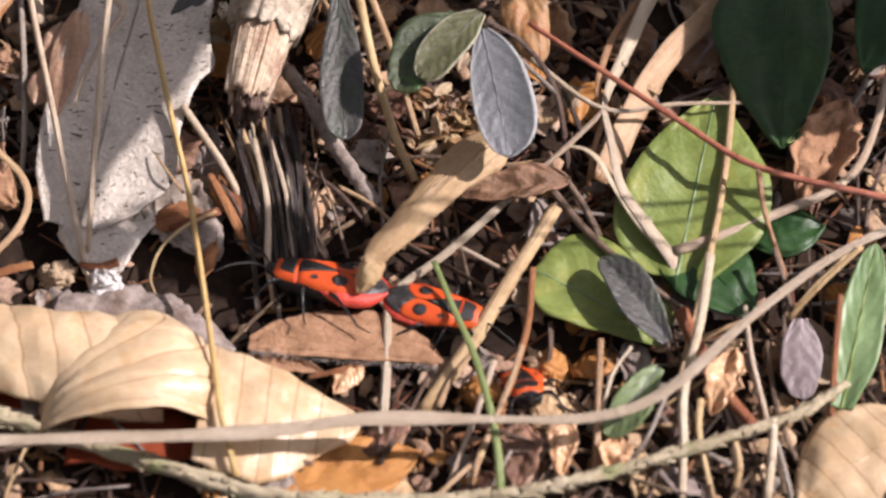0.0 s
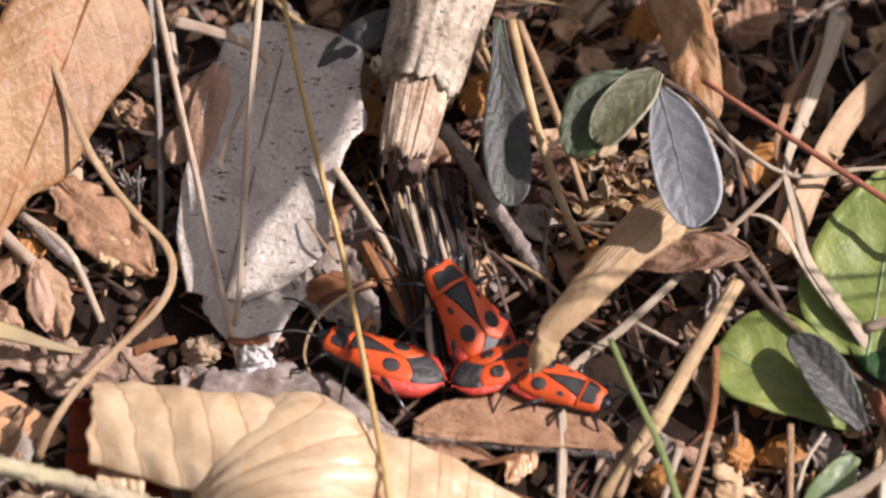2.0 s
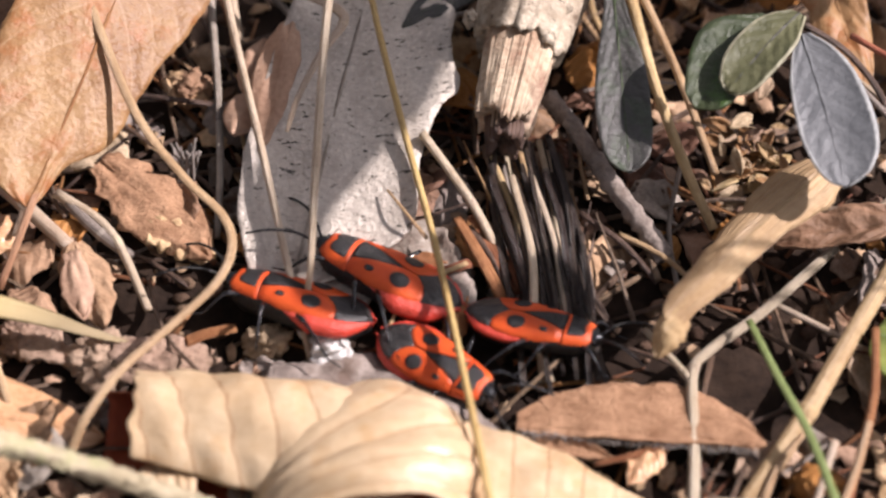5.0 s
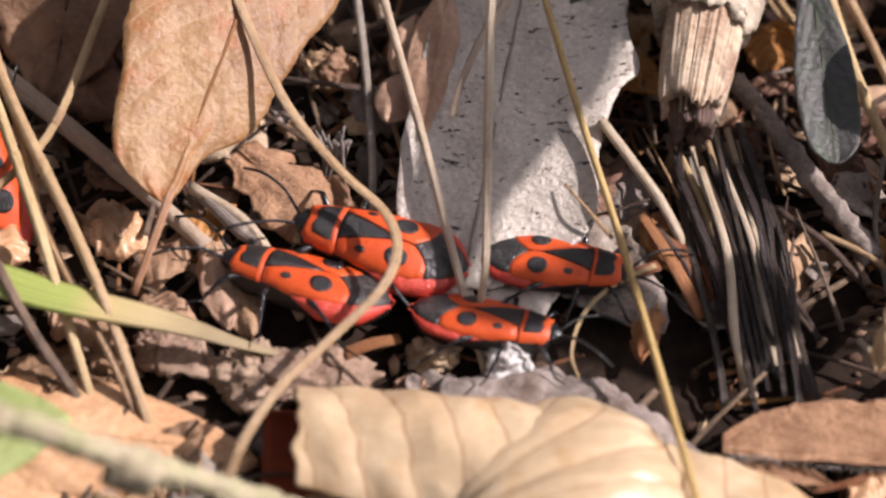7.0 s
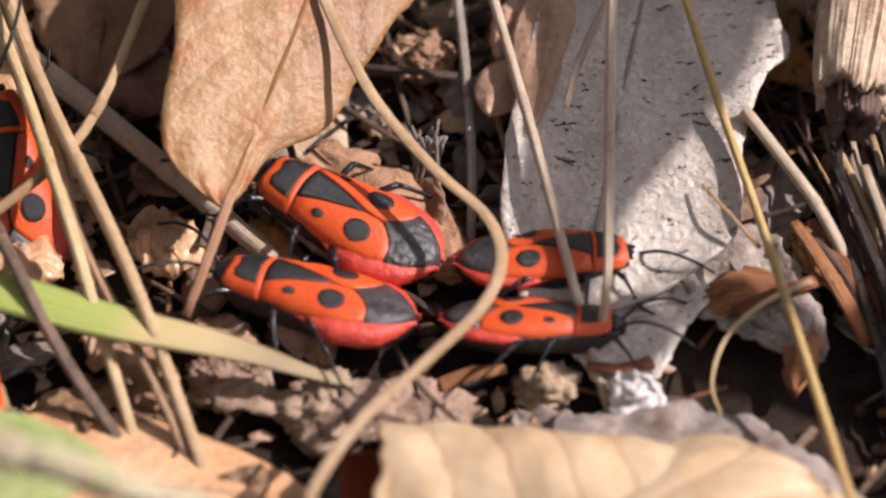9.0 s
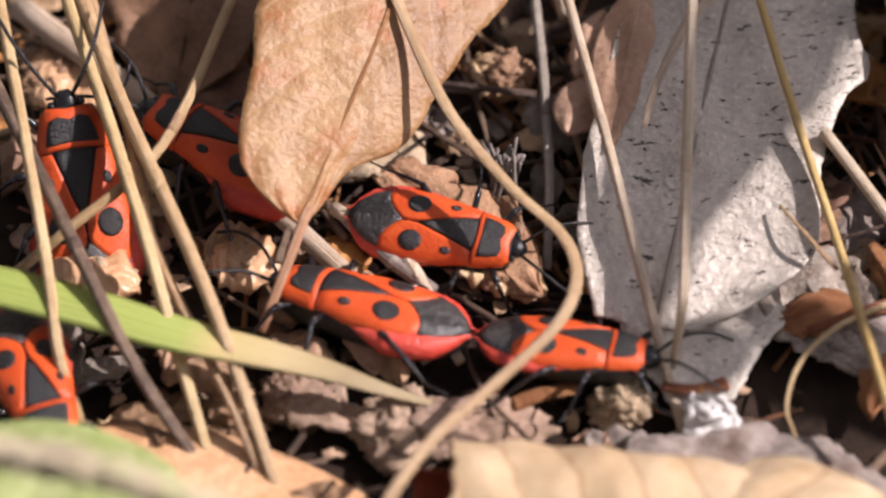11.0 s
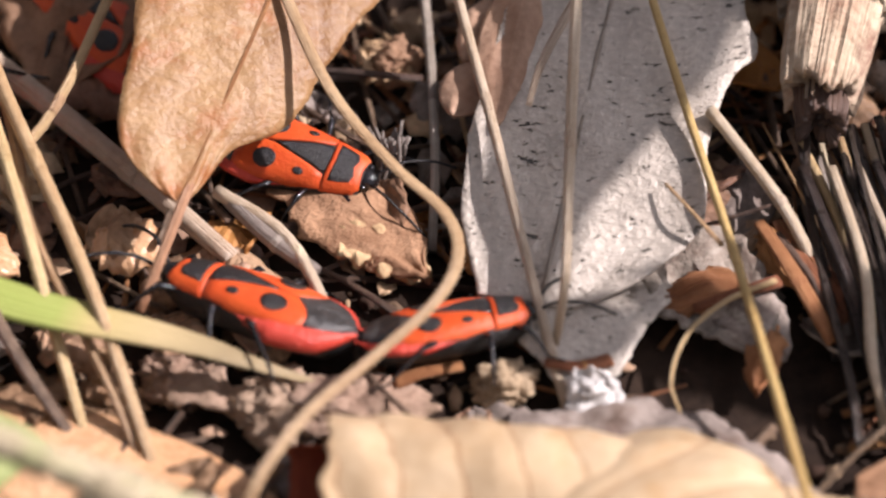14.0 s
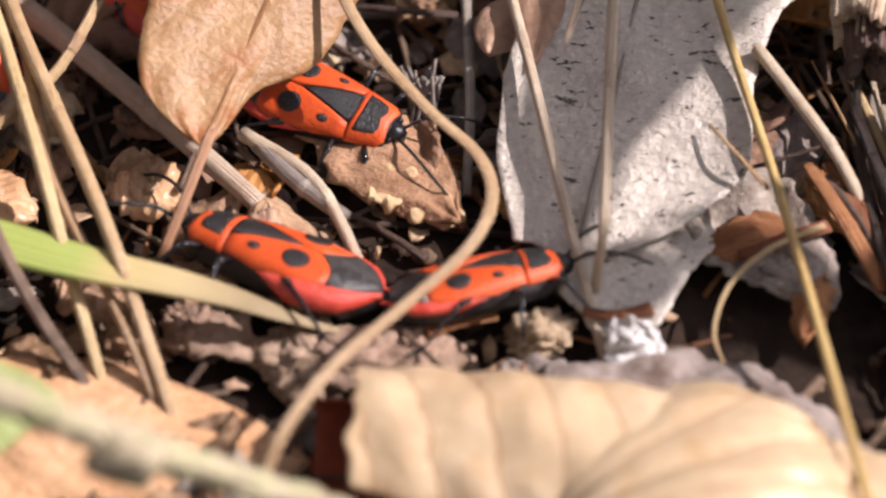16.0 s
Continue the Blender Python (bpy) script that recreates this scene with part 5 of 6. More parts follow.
stem("dead_twig", GREY_STRAW, [(-15.0, 21.1, 3.0), (-14.3, 14.2, 2.0), (-13.9, 7.6, 1.0), (-14.0, 2.4, -0.4)], 0.30, 0.26, "grey dead stem rising from soil", group=G1, reach=2.6)
stem("dead_twig", PALE_STRAW, [(-43.8, 19.7, 1.4), (-35.9, 12.7, 1.0), (-28.9, 5.8, 0.6), (-24.3, 1.2, 0.1)], 0.75, 0.55, "pale dead stick lying under leaves", group=G1, category="stick")
stem("dead_twig", GREY_STRAW, [(-24.6, 4.8, 0.8), (-22.4, 2.2, 0.7), (-19.9, 0.1, 0.4)], 0.5, 0.4, "grey dead stick between the bugs", group=G1, category="stick")
stem("dead_twig", PALE_STRAW, [(-25.4, 5.3, 1.0), (-21.4, 2.0, 0.8), (-18.4, -4.3, 0.0)], 0.4, 0.3, "pale bent dead stem", group=G1)
for a, b, r in (((5.2, 8.4, 2.4), (8.7, -4.1, 0.0), 0.45), ((7.5, 8.3, 2.2), (8.8, -2.3, 0.0), 0.36), ((9.3, 6.9, 2.0), (9.9, -2.9, 0.0), 0.34), ((6.3, 7.3, 1.8), (7.3, -3.5, 0.0), 0.3), ((10.7, 10.8, 2.6), (15.1, 4.5, 0.6), 0.5),
                ((11.7, 3.2, 1.6), (17.0, -1.7, 0.0), 0.4), ((3.9, 2.1, 1.4), (6.8, -4.1, 0.0), 0.4), ((14.4, 1.8, 1.0), (19.5, -1.8, 0.2), 0.36), ((10.4, 3.4, 1.4), (12.5, -2.9, 0.0), 0.3), ((4.9, 8.7, 2.4), (7.0, -1.5, 0.0), 0.42)):
    r *= 0.62
    stem("dead_twig", (DARK_STRAW, PALE_STRAW, GREY_STRAW, STRAW)[int(r * 1000) % 4], [a, tuple((np.array(a) + b) / 2 + (0.4, 0.1, 0.2)), b], r, r * 0.85, "thin dead stem below the branch", group="dead stems below the branch")
make("rough_twig", tube([(9.6, 13.4, 2.4), (11.6, 10.2, 2.2), (13.4, 6.8, 1.8), (15.6, 3.4, 1.2), (17.6, 0.2, 0.2)], 0.62, 0.70, sides=14, per=14, rough=0.5, seed=4, ridge=1.6, round_n=1.6), GREY_BARK, (17.6, 0.2, 0.2), label="grey brown twig with rough bark", category="twig")


def husks():
    """A heap of dry seed husks under the hanging leaves."""
    rnd = random.Random(31)
    shapes = [make("husk", sheet((-0.9, 0, 0), (0.9, 0.1, 0.1), 0.9, curl=0.9, wavy=0.1, seed=k, nu=10, nv=6), m, thick=0.12) for k, m in enumerate((STRAW, TAN_LEAF, CLOD))]
    for k in range(58):
        x, y = rnd.gauss(24.6, 1.5), rnd.gauss(9.4, 2.3)
        ob = new("seed_husk", rnd.choice(shapes).data)
        sz = rnd.uniform(0.7, 1.25)
        ob.matrix_world = pose(x * MM, y * MM, (rnd.uniform(-0.6, 1.4)) * MM, rnd.uniform(-50, 50), rnd.uniform(-50, 50), rnd.uniform(0, 360)) @ Matrix.Diagonal((sz, sz, sz, 1))
        m = ob.modifiers.new("thickness", "SOLIDIFY")
        m.thickness = 0.12 * MM
        tagged(ob, "small curled straw coloured seed husk", "seed husk", "dry seed husks")
    for ob in shapes:
        bpy.data.objects.remove(ob)


husks()
leaf("leaf_scrap", RED_SCRAP, (-10.9, 13.8, 3.0), (-13.0, 9.6, 2.4), 3.6, "small rounded pinkish brown leaf scrap", "leaf scrap", "scraps of dead leaf", sag=0.3, curl=-0.5, wavy=0.2, ragged=0.1, seed=91, widest=0.55, blunt=0.5)
leaf("leaf_scrap", RED_SCRAP, (-11.0, 18.0, 3.4), (-12.4, 13.4, 2.8), 2.6, "curled dark pinkish leaf scrap", "leaf scrap", "scraps of dead leaf", sag=0.3, curl=-0.9, wavy=0.4, ragged=0.2, seed=92)
make("pale_pod", tube([(-13.6, 22.6, 2.6), (-13.4, 20.6, 2.8), (-13.0, 18.4, 2.4)], 0.42, 0.5, sides=12, per=6, rough=0.2, seed=2), PALE_STRAW, (-13.0, 18.4, 2.0), label="pale dry seed pod", category="seed pod")
leaf("leaf_scrap", RED_SCRAP, (-24.0, 0.2, 0.8), (-22.8, -5.4, 0.2), 2.6, "curled brown leaf scrap with a rolled rim", "leaf scrap", "scraps of dead leaf", sag=0.4, curl=-0.7, wavy=0.3, ragged=0.15, seed=93, widest=0.5, blunt=0.6)
stem("orange_stick", CHIP, [(44.3, -11.2, 1.4), (47.0, -17.7, 1.0), (50.3, -22.0, 0.2)], 0.7, 0.55, "orange brown stick lying in litter", category="stick")
stem("wood_sliver", CHIP, [(12.1, -17.5, 0.5), (15.3, -16.7, 0.7), (18.3, -15.2, 0.4)], 0.2, 0.45, "orange brown wood sliver", flat=0.5, category="wood chip")
stem("wood_sliver", CHIP, [(-15.7, -7.2, 0.2), (-14.2, -6.6, 0.4), (-12.3, -5.9, 0.1)], 0.5, 0.4, "orange brown wood sliver below the bugs", flat=0.5, category="wood chip")
stem("wood_sliver", CHIP, [(-8.1, -6.3, 0.8), (-6.4, -6.6, 0.9), (-4.8, -5.9, 0.6)], 0.3, 0.45, "orange brown wood sliver on the grey leaf", flat=0.5, category="wood chip")
stem("wood_sliver", CHIP, [(3.0, 2.6, 1.8), (4.6, -0.4, 1.3), (6.6, -4.3, 0.2)], 0.36, 0.5, "orange brown dry sliver leaning on straw", flat=0.4, category="wood chip")
stem("wood_sliver", CHIP, [(-0.5, -2.4, 0.6), (1.6, -1.9, 1.2), (3.9, -0.8, 1.0)], 0.3, 0.45, "orange brown dry sliver lying on a grey leaf scrap", flat=0.5, category="wood chip")
stem("thread", STRAW, [(3.7, -1.1, 1.4), (0.9, -2.9, 1.6), (-1.0, -5.0, 1.4), (-1.8, -7.6, 1.0), (-1.3, -9.2, 0.2)], 0.2, 0.08, "thin curled straw fibre", flat=0.4, per=8)


def mossy_twig():
    line = [(-44.1, -22.5, 17.0), (-34.6, -23.7, 16.5), (-27.2, -22.8, 11.0), (-19.3, -22.5, 6.2), (-10.6, -23.3, 2.0), (-1.4, -26.3, 2.0), (7.1, -29.2, 2.0), (16.0, -30.1, 1.8), (26.9, -29.5, 1.4), (34.0, -28.2, 1.5), (43.6, -25.3, 1.6), (53.3, -21.7, 1.5), (58.4, -18.0, 0.8)]
    c = line[-1]
    line = line[:5] + line[6:]
    twig = make("mossy_twig", tube(line, 0.78, 0.42, sides=14, per=16, rough=0.7, seed=7, ridge=1.9, round_n=1.5), MOSS_TWIG, c, label="pale knobbly twig with specks of moss", category="twig")
    path = spline(line, 40)
    rnd = random.Random(5)
    for k in range(290):
        n = rnd.randrange(1, len(path))
        along = path[n] - path[n - 1]
        along /= np.linalg.norm(along)
        turn, r = rnd.uniform(-0.5, 3.6), 0.80 - 0.36 * n / len(path)
        out = math.cos(turn) * np.cross(along, (0, 0, 1)) + math.sin(turn) * np.array((0, 0, 1))
        p, s = path[n] + out * r * 0.75, rnd.uniform(0.6, 1.15) * r
        make("scale", tube([p, p + along * s + out * 0.30 * s, p + along * 1.7 * s + out * 0.75 * s], s * 0.5, s * 0.12, 0.6, sides=5, per=2), MOSS_TWIG, c, twig)


mossy_twig()
make("gall", lump((-27.4, -23.3, 11.0), (3.4, 3.0, 2.6), 17, 0.35, 3), MOSS_TWIG, (-27.6, -23.1, 9.6), label="pale mossy knob beside the knobbly twig", category="gall")
leaf("green_leaf", PALE_GREEN, (-46.0, -18.6, 6.0), (-31.6, -16.9, 7.0), 8.6, "pale green leaf tip below the knobbly twig", sag=0.4, curl=-0.2, wavy=0.4, seed=40, stalk=((-54, -24, -1), 0.3, GREEN_BLADE))
leaf("pink_leaf", PINK_LEAF, (-46.0, -17.6, 0.2), (-26.5, -21.6, -0.4), 8.5, "orange tan dry leaf with dark side veins half under the twig", sag=0.6, curl=-0.3, widest=0.45, wavy=0.4, ragged=0.1, seed=37, midrib=(0.2, PINK_LEAF))
make("soil_clod", lump((-18.2, -8.4, -0.6), (7.5, 4.4, 3.2), 3, 0.36, 5), CLOD, (-18.9, -7.6, -1.5), label="pale brown crumbly soil clod", category="clod")
for p, s, k in (((-21.1, -8.4, -0.4), (5, 4.4, 3), 7), ((-10.1, -6.7, -0.5), (3.2, 2.6, 2.4), 9), ((-26.8, -6.7, -0.6), (4, 3, 2.4), 11), ((-29.9, -7.3, -0.8), (3.6, 3, 2.2), 12), ((-38.0, 1.3, -0.4), (4, 3.4, 2), 13), ((-41.0, 16.2, -0.4), (5, 5, 2.4), 14), ((-16.3, 15.5, 0.6), (3, 2.6, 2.4), 16)):
    make("soil_clod", lump(p, s, k, 0.42, 5), CLOD if k % 2 else BROWN_LEAF, (p[0], p[1], p[2] - s[2] / 2), label="pale brown crumbly soil clod", category="clod", group="soil clods")
make("moss_tuft", joined([tube([np.array((-16.5, 7.4, -0.2)) + (q.uniform(-0.8, 0.8), q.uniform(-0.8, 0.8), 0), np.array((-16.4, 8.5, 1.8)) + (q.uniform(-1.2, 1.2), q.uniform(-0.8, 1.2), q.uniform(-0.6, 0.6))], 0.16, 0.1, sides=5, per=3, rough=0.6, seed=k) for k in range(26) for q in [random.Random(k)]]), FUZZ, (-16.5, 8.1, -1.0), label="grey fuzzy lichen tuft", category="lichen")

cam.data.dof.use_dof, cam.data.dof.focus_object, cam.data.dof.aperture_fstop = True, middle, 26.0


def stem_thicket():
    """Dead stems standing close together below the branch, mostly dark straw to carry the shade there."""
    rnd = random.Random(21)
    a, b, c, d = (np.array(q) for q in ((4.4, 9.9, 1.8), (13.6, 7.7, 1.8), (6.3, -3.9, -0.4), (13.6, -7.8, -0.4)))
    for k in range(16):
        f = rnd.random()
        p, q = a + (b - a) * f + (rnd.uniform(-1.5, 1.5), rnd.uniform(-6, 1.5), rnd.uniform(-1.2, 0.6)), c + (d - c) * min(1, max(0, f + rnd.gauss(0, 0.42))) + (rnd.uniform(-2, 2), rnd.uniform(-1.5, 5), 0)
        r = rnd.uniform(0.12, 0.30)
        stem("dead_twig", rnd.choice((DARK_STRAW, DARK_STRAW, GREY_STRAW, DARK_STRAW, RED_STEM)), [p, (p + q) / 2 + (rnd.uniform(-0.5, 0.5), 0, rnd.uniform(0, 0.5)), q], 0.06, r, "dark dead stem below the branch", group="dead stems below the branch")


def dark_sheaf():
    """Stems hanging from the branch's broken end to the soil, coloured dark for the shade there, with a few pale ones
    before them.
    """
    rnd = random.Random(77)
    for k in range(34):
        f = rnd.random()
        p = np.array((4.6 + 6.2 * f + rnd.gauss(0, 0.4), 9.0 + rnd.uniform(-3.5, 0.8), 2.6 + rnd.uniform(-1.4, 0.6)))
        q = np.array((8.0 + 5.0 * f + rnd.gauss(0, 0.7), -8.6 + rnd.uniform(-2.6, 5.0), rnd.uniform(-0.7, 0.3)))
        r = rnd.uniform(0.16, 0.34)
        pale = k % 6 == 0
        stem("dead_twig", PALE_STRAW if pale else SHADED_STEM, [p, p + (q - p) * 0.4 + (rnd.uniform(-0.5, 0.5), 0, 0.4), p + (q - p) * 0.75 + (rnd.uniform(-0.4, 0.4), 0, 0.3), q], r * 0.8, r, "pale dead stem in the dark sheaf" if pale else "dead stem darkened for the shade below the branch", flat=0.7, group="dead stems below the branch")


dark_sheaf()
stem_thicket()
for k, (b, t, w, m) in enumerate((((-42.6, 16.8, 0.3), (-38.4, 12.4, 0.4), 4.5, PINK_LEAF), ((-42.0, 8.0, 0.2), (-37.8, 6.2, 0.4), 4.5, BROWN_LEAF), ((-40.2, 2.4, 0.2), (-35.4, 0.0, 0.3), 4.2, PINK_LEAF), ((-33.7, -3.2, 0.0), (-30.2, -6.6, 0.2), 3.6, BROWN_LEAF), ((-28.4, -3.1, 0.0), (-24.8, -5.0, 0.1), 3.2, BROWN_LEAF),
                                 ((-27.3, -6.8, 0.0), (-23.4, -8.7, 0.2), 3.6, CLOD), ((-31.8, 3.0, 0.1), (-28.0, 0.8, 0.4), 3.8, PINK_LEAF), ((-18.2, 16.4, 1.0), (-15.1, 14.2, 0.6), 3.2, BROWN_LEAF), ((-34.5, 15.3, 0.6), (-29.9, 12.1, 0.4), 5.5, DARK_LEAF), ((-2.2, -1.8, 0.2), (2.3, -0.5, 0.6), 3.0, CHIP),
                                 ((3.3, 2.8, 0.8), (5.3, -0.9, 0.2), 2.4, CHIP), ((3.3, -3.4, 0.5), (2.5, -7.6, 0.1), 2.0, CHIP), ((4.1, 3.6, 1.0), (7.3, -3.0, 0.2), 1.6, CHIP), ((16.7, -15.8, 0.4), (14.4, -19.1, 0.3), 2.2, PINK_LEAF), ((1.0, -0.8, 0.4), (4.1, -5.4, 0.2), 3.6, GREY_BARK))):
    leaf("leaf_scrap", m, b, t, w, "torn scrap of dead leaf on the soil", "leaf scrap", "scraps of dead leaf", sag=0.4, curl=-0.4, blunt=0.5, wavy=0.6, ragged=0.4, seed=80 + k, nu=14, nv=8)


# ---- loose litter ----
def keep_clear(x, y):
    """Along the bugs' trail only low crumbs lie."""
    return -32 < x < 30 and -13 < y < -1 and y < 0.1 * (10 - x)


BARE_X, BARE_Y = (-5.1, 8.4), (-11.0, -6.3)


def bare(x, y):
    """A dark hollow with little litter beside the grey leaf."""
    return BARE_X[0] < x < BARE_X[1] and BARE_Y[0] < y < BARE_Y[1]


def litter():
    rnd = random.Random(11)
    kinds = ((BROWN_LEAF, "small brown scrap of dead leaf"), (DARK_LEAF, "small dark scrap of dead leaf"), (GREY_BARK, "small grey flake of bark"), (ORANGE_LEAF, "small orange scrap of dead leaf"), (CLOD, "small pale flake of leaf"))
    shapes = []
    for k, (m, label) in enumerate(kinds):
        for j in range(3):
            g = sheet((-2, 0, 0), (2, 0.3, 0.2), 2.6 + 0.6 * j, sag=0.4, curl=(-0.6, 0.5, -0.2)[j], blunt=0.5, wavy=0.6, ragged=0.45, seed=50 + k * 3 + j, nu=9, nv=6)
            shapes.append((make("leaf_scrap", g, m, thick=0.14, label=label, category="leaf scrap", group="scraps of dead leaf").data, label))
            old = [o for o in scene.collection.objects if o.data == shapes[-1][0]][0]
            bpy.data.objects.remove(old)
    n = 0
    while n < 300:
        x, y = rnd.uniform(-46, 66), rnd.uniform(-31, 30)
        low = keep_clear(x, y)
        if bare(x, y) or low and rnd.random() < 0.85:
            continue
        me, label = shapes[min(len(shapes) - 1, int(rnd.random() ** 1.4 * len(shapes)))]
        ob = new("leaf_scrap", me)
        s = rnd.uniform(0.5, 1.5)
        ob.matrix_world = pose(x * MM, y * MM, (ground_z(x, y) + (0.25 if low else rnd.uniform(0.2, 0.9))) * MM, rnd.uniform(-35, 35) * (0.3 if low else 1), rnd.uniform(-30, 30) * (0.3 if low else 1), rnd.uniform(0, 360)) @ Matrix.Diagonal((s, s, s, 1))
        m = ob.modifiers.new("thickness", "SOLIDIFY")
        m.thickness = 0.16 * MM
        tagged(ob, label, "leaf scrap", "scraps of dead leaf")
        n += 1
    flakes = []
    for k in range(1150):
        x, y = rnd.uniform(-56, 78), rnd.uniform(-38, 44)
        if bare(x, y) or keep_clear(x, y) and rnd.random() < 0.55:
            continue
        a, w, h = rnd.uniform(0, 2 * math.pi), rnd.uniform(0.4, 1.5) * (0.6 if keep_clear(x, y) else 1), rnd.uniform(-0.5, 0.5)
        c = np.array((x, y, ground_z(x, y) + rnd.uniform(0.15, 0.6)))
        e = np.array((math.cos(a), math.sin(a), h)) * w
        flakes.append(sheet(c - e, c + e, w * rnd.uniform(0.8, 1.6), sag=0.2 * w, blunt=0.6, wavy=0.3 * w, ragged=0.5, seed=k * 0.37, nu=4, nv=3))
    make("leaf_flakes", joined(flakes), FLAKE, thick=0.12, label="brown and tan flakes of rotten leaf on soil", category="leaf litter", kind="stuff")
    straws = [make("straw_bit", tube([(-w, 0, 0), (0, 0.15 * w, 0.1), (w, 0, 0)], 0.26, 0.22, 0.8, sides=6, per=3), m).data for w in (4, 7, 10) for m in (STRAW, DARK_STRAW, GREY_STRAW, DARK_STRAW)]
    for me in straws:
        bpy.data.objects.remove([o for o in scene.collection.objects if o.data == me][0])
    for k in range(260):
        x, y = rnd.uniform(-54, 74), rnd.uniform(-36, 42)
        if keep_clear(x, y) and rnd.random() < 0.75 or -16 < x < 27 and -21 < y < 1:
            continue
        ob = new("straw_bit", rnd.choice(straws))
        s = rnd.uniform(0.5, 1.1)
        tilt = rnd.uniform(-16, 16)
        ob.matrix_world = pose(x * MM, y * MM, (ground_z(x, y) + 0.3 + 0.12 * abs(tilt)) * MM, 0, tilt, rnd.gauss(60, 60)) @ Matrix.Diagonal((s, s, s, 1))
        tagged(ob, "short broken piece of dry straw", "straw", "broken straw in the litter")
    needles, strands = [], []
    for k in range(700):
        x, y = rnd.uniform(-56, 78), rnd.uniform(-38, 44)
        if keep_clear(x, y) and rnd.random() < 0.7:
            continue
        a, w = rnd.uniform(0, math.pi), rnd.uniform(1.2, 4.5)
        z = ground_z(x, y) + rnd.uniform(0.1, 0.9)
        d = np.array((math.cos(a) * w, math.sin(a) * w, rnd.uniform(-0.5, 0.5)))
        c = np.array((x, y, z))
        needles.append(tube([c - d, c + (0, 0, 0.15), c + d], rnd.uniform(0.12, 0.3), 0.1, 0.6, sides=5, per=2))
    for k in range(720):
        x, y = rnd.uniform(-56, 78), rnd.uniform(-38, 44)
        if keep_clear(x, y) and rnd.random() < 0.8:
            continue
        a, w = rnd.gauss(1.3, 1.2), rnd.uniform(2.5, 7)
        c = np.array((x, y, ground_z(x, y) + rnd.uniform(0.2, 1.3)))
        d = np.array((math.cos(a) * w, math.sin(a) * w, rnd.uniform(-1.0, 1.0)))
        strands.append(tube([c - d, c + (rnd.uniform(-0.3, 0.3), 0, 0.2), c + d], rnd.uniform(0.14, 0.32), 0.14, 0.7, sides=5, per=2))
    make("dark_straw_litter", joined(strands), DARK_STRAND, label="dark rotting straw strands over the soil", category="straw litter", kind="stuff")
    make("dry_needles", joined(needles), NEEDLE, label="brown dry needles and slivers strewn on the soil", category="needles", kind="stuff")
    crumbs = []
    for k in range(1200):
        x, y = rnd.uniform(-56, 78), rnd.uniform(-38, 44)
        s = rnd.uniform(0.3, 1.3)
        crumbs.append(lump((x, y, ground_z(x, y) + s * 0.2), (s * rnd.uniform(0.8, 1.6), s, s * 0.8), k, 0.5, 1))
    make("soil_crumbs", joined(crumbs), CRUMB, label="brown soil crumbs and specks of rotten leaf", category="soil", kind="stuff")


litter()


# ---- what moves ----
def follow(key, rows):
    """Rows of seconds, x, y, z in mm, then roll, pitch and heading in degrees. The legs swing as the bug goes."""
    walk(BUGS[key], [(t, pose(x * MM, y * MM, z * MM, roll, -pitch, head)) for t, x, y, z, roll, pitch, head in rows])
    times = [r[0] for r in rows]
    gone = np.r_[0, np.cumsum([math.hypot(b[1] - a[1], b[2] - a[2]) for a, b in zip(rows, rows[1:])])]
    for leg, root, side, k in BUG_LEGS[key]:
        steps = []
        for n in range(65):
            t = n * 0.25
            way = float(np.interp(t, times, gone))
            ph = way * 1.9 + (math.pi if (k + (side > 0)) % 2 else 0)
            steps.append((t, pose(*(root * MM), 0, 0, 13 * math.sin(ph))))
        walk(leg, steps)


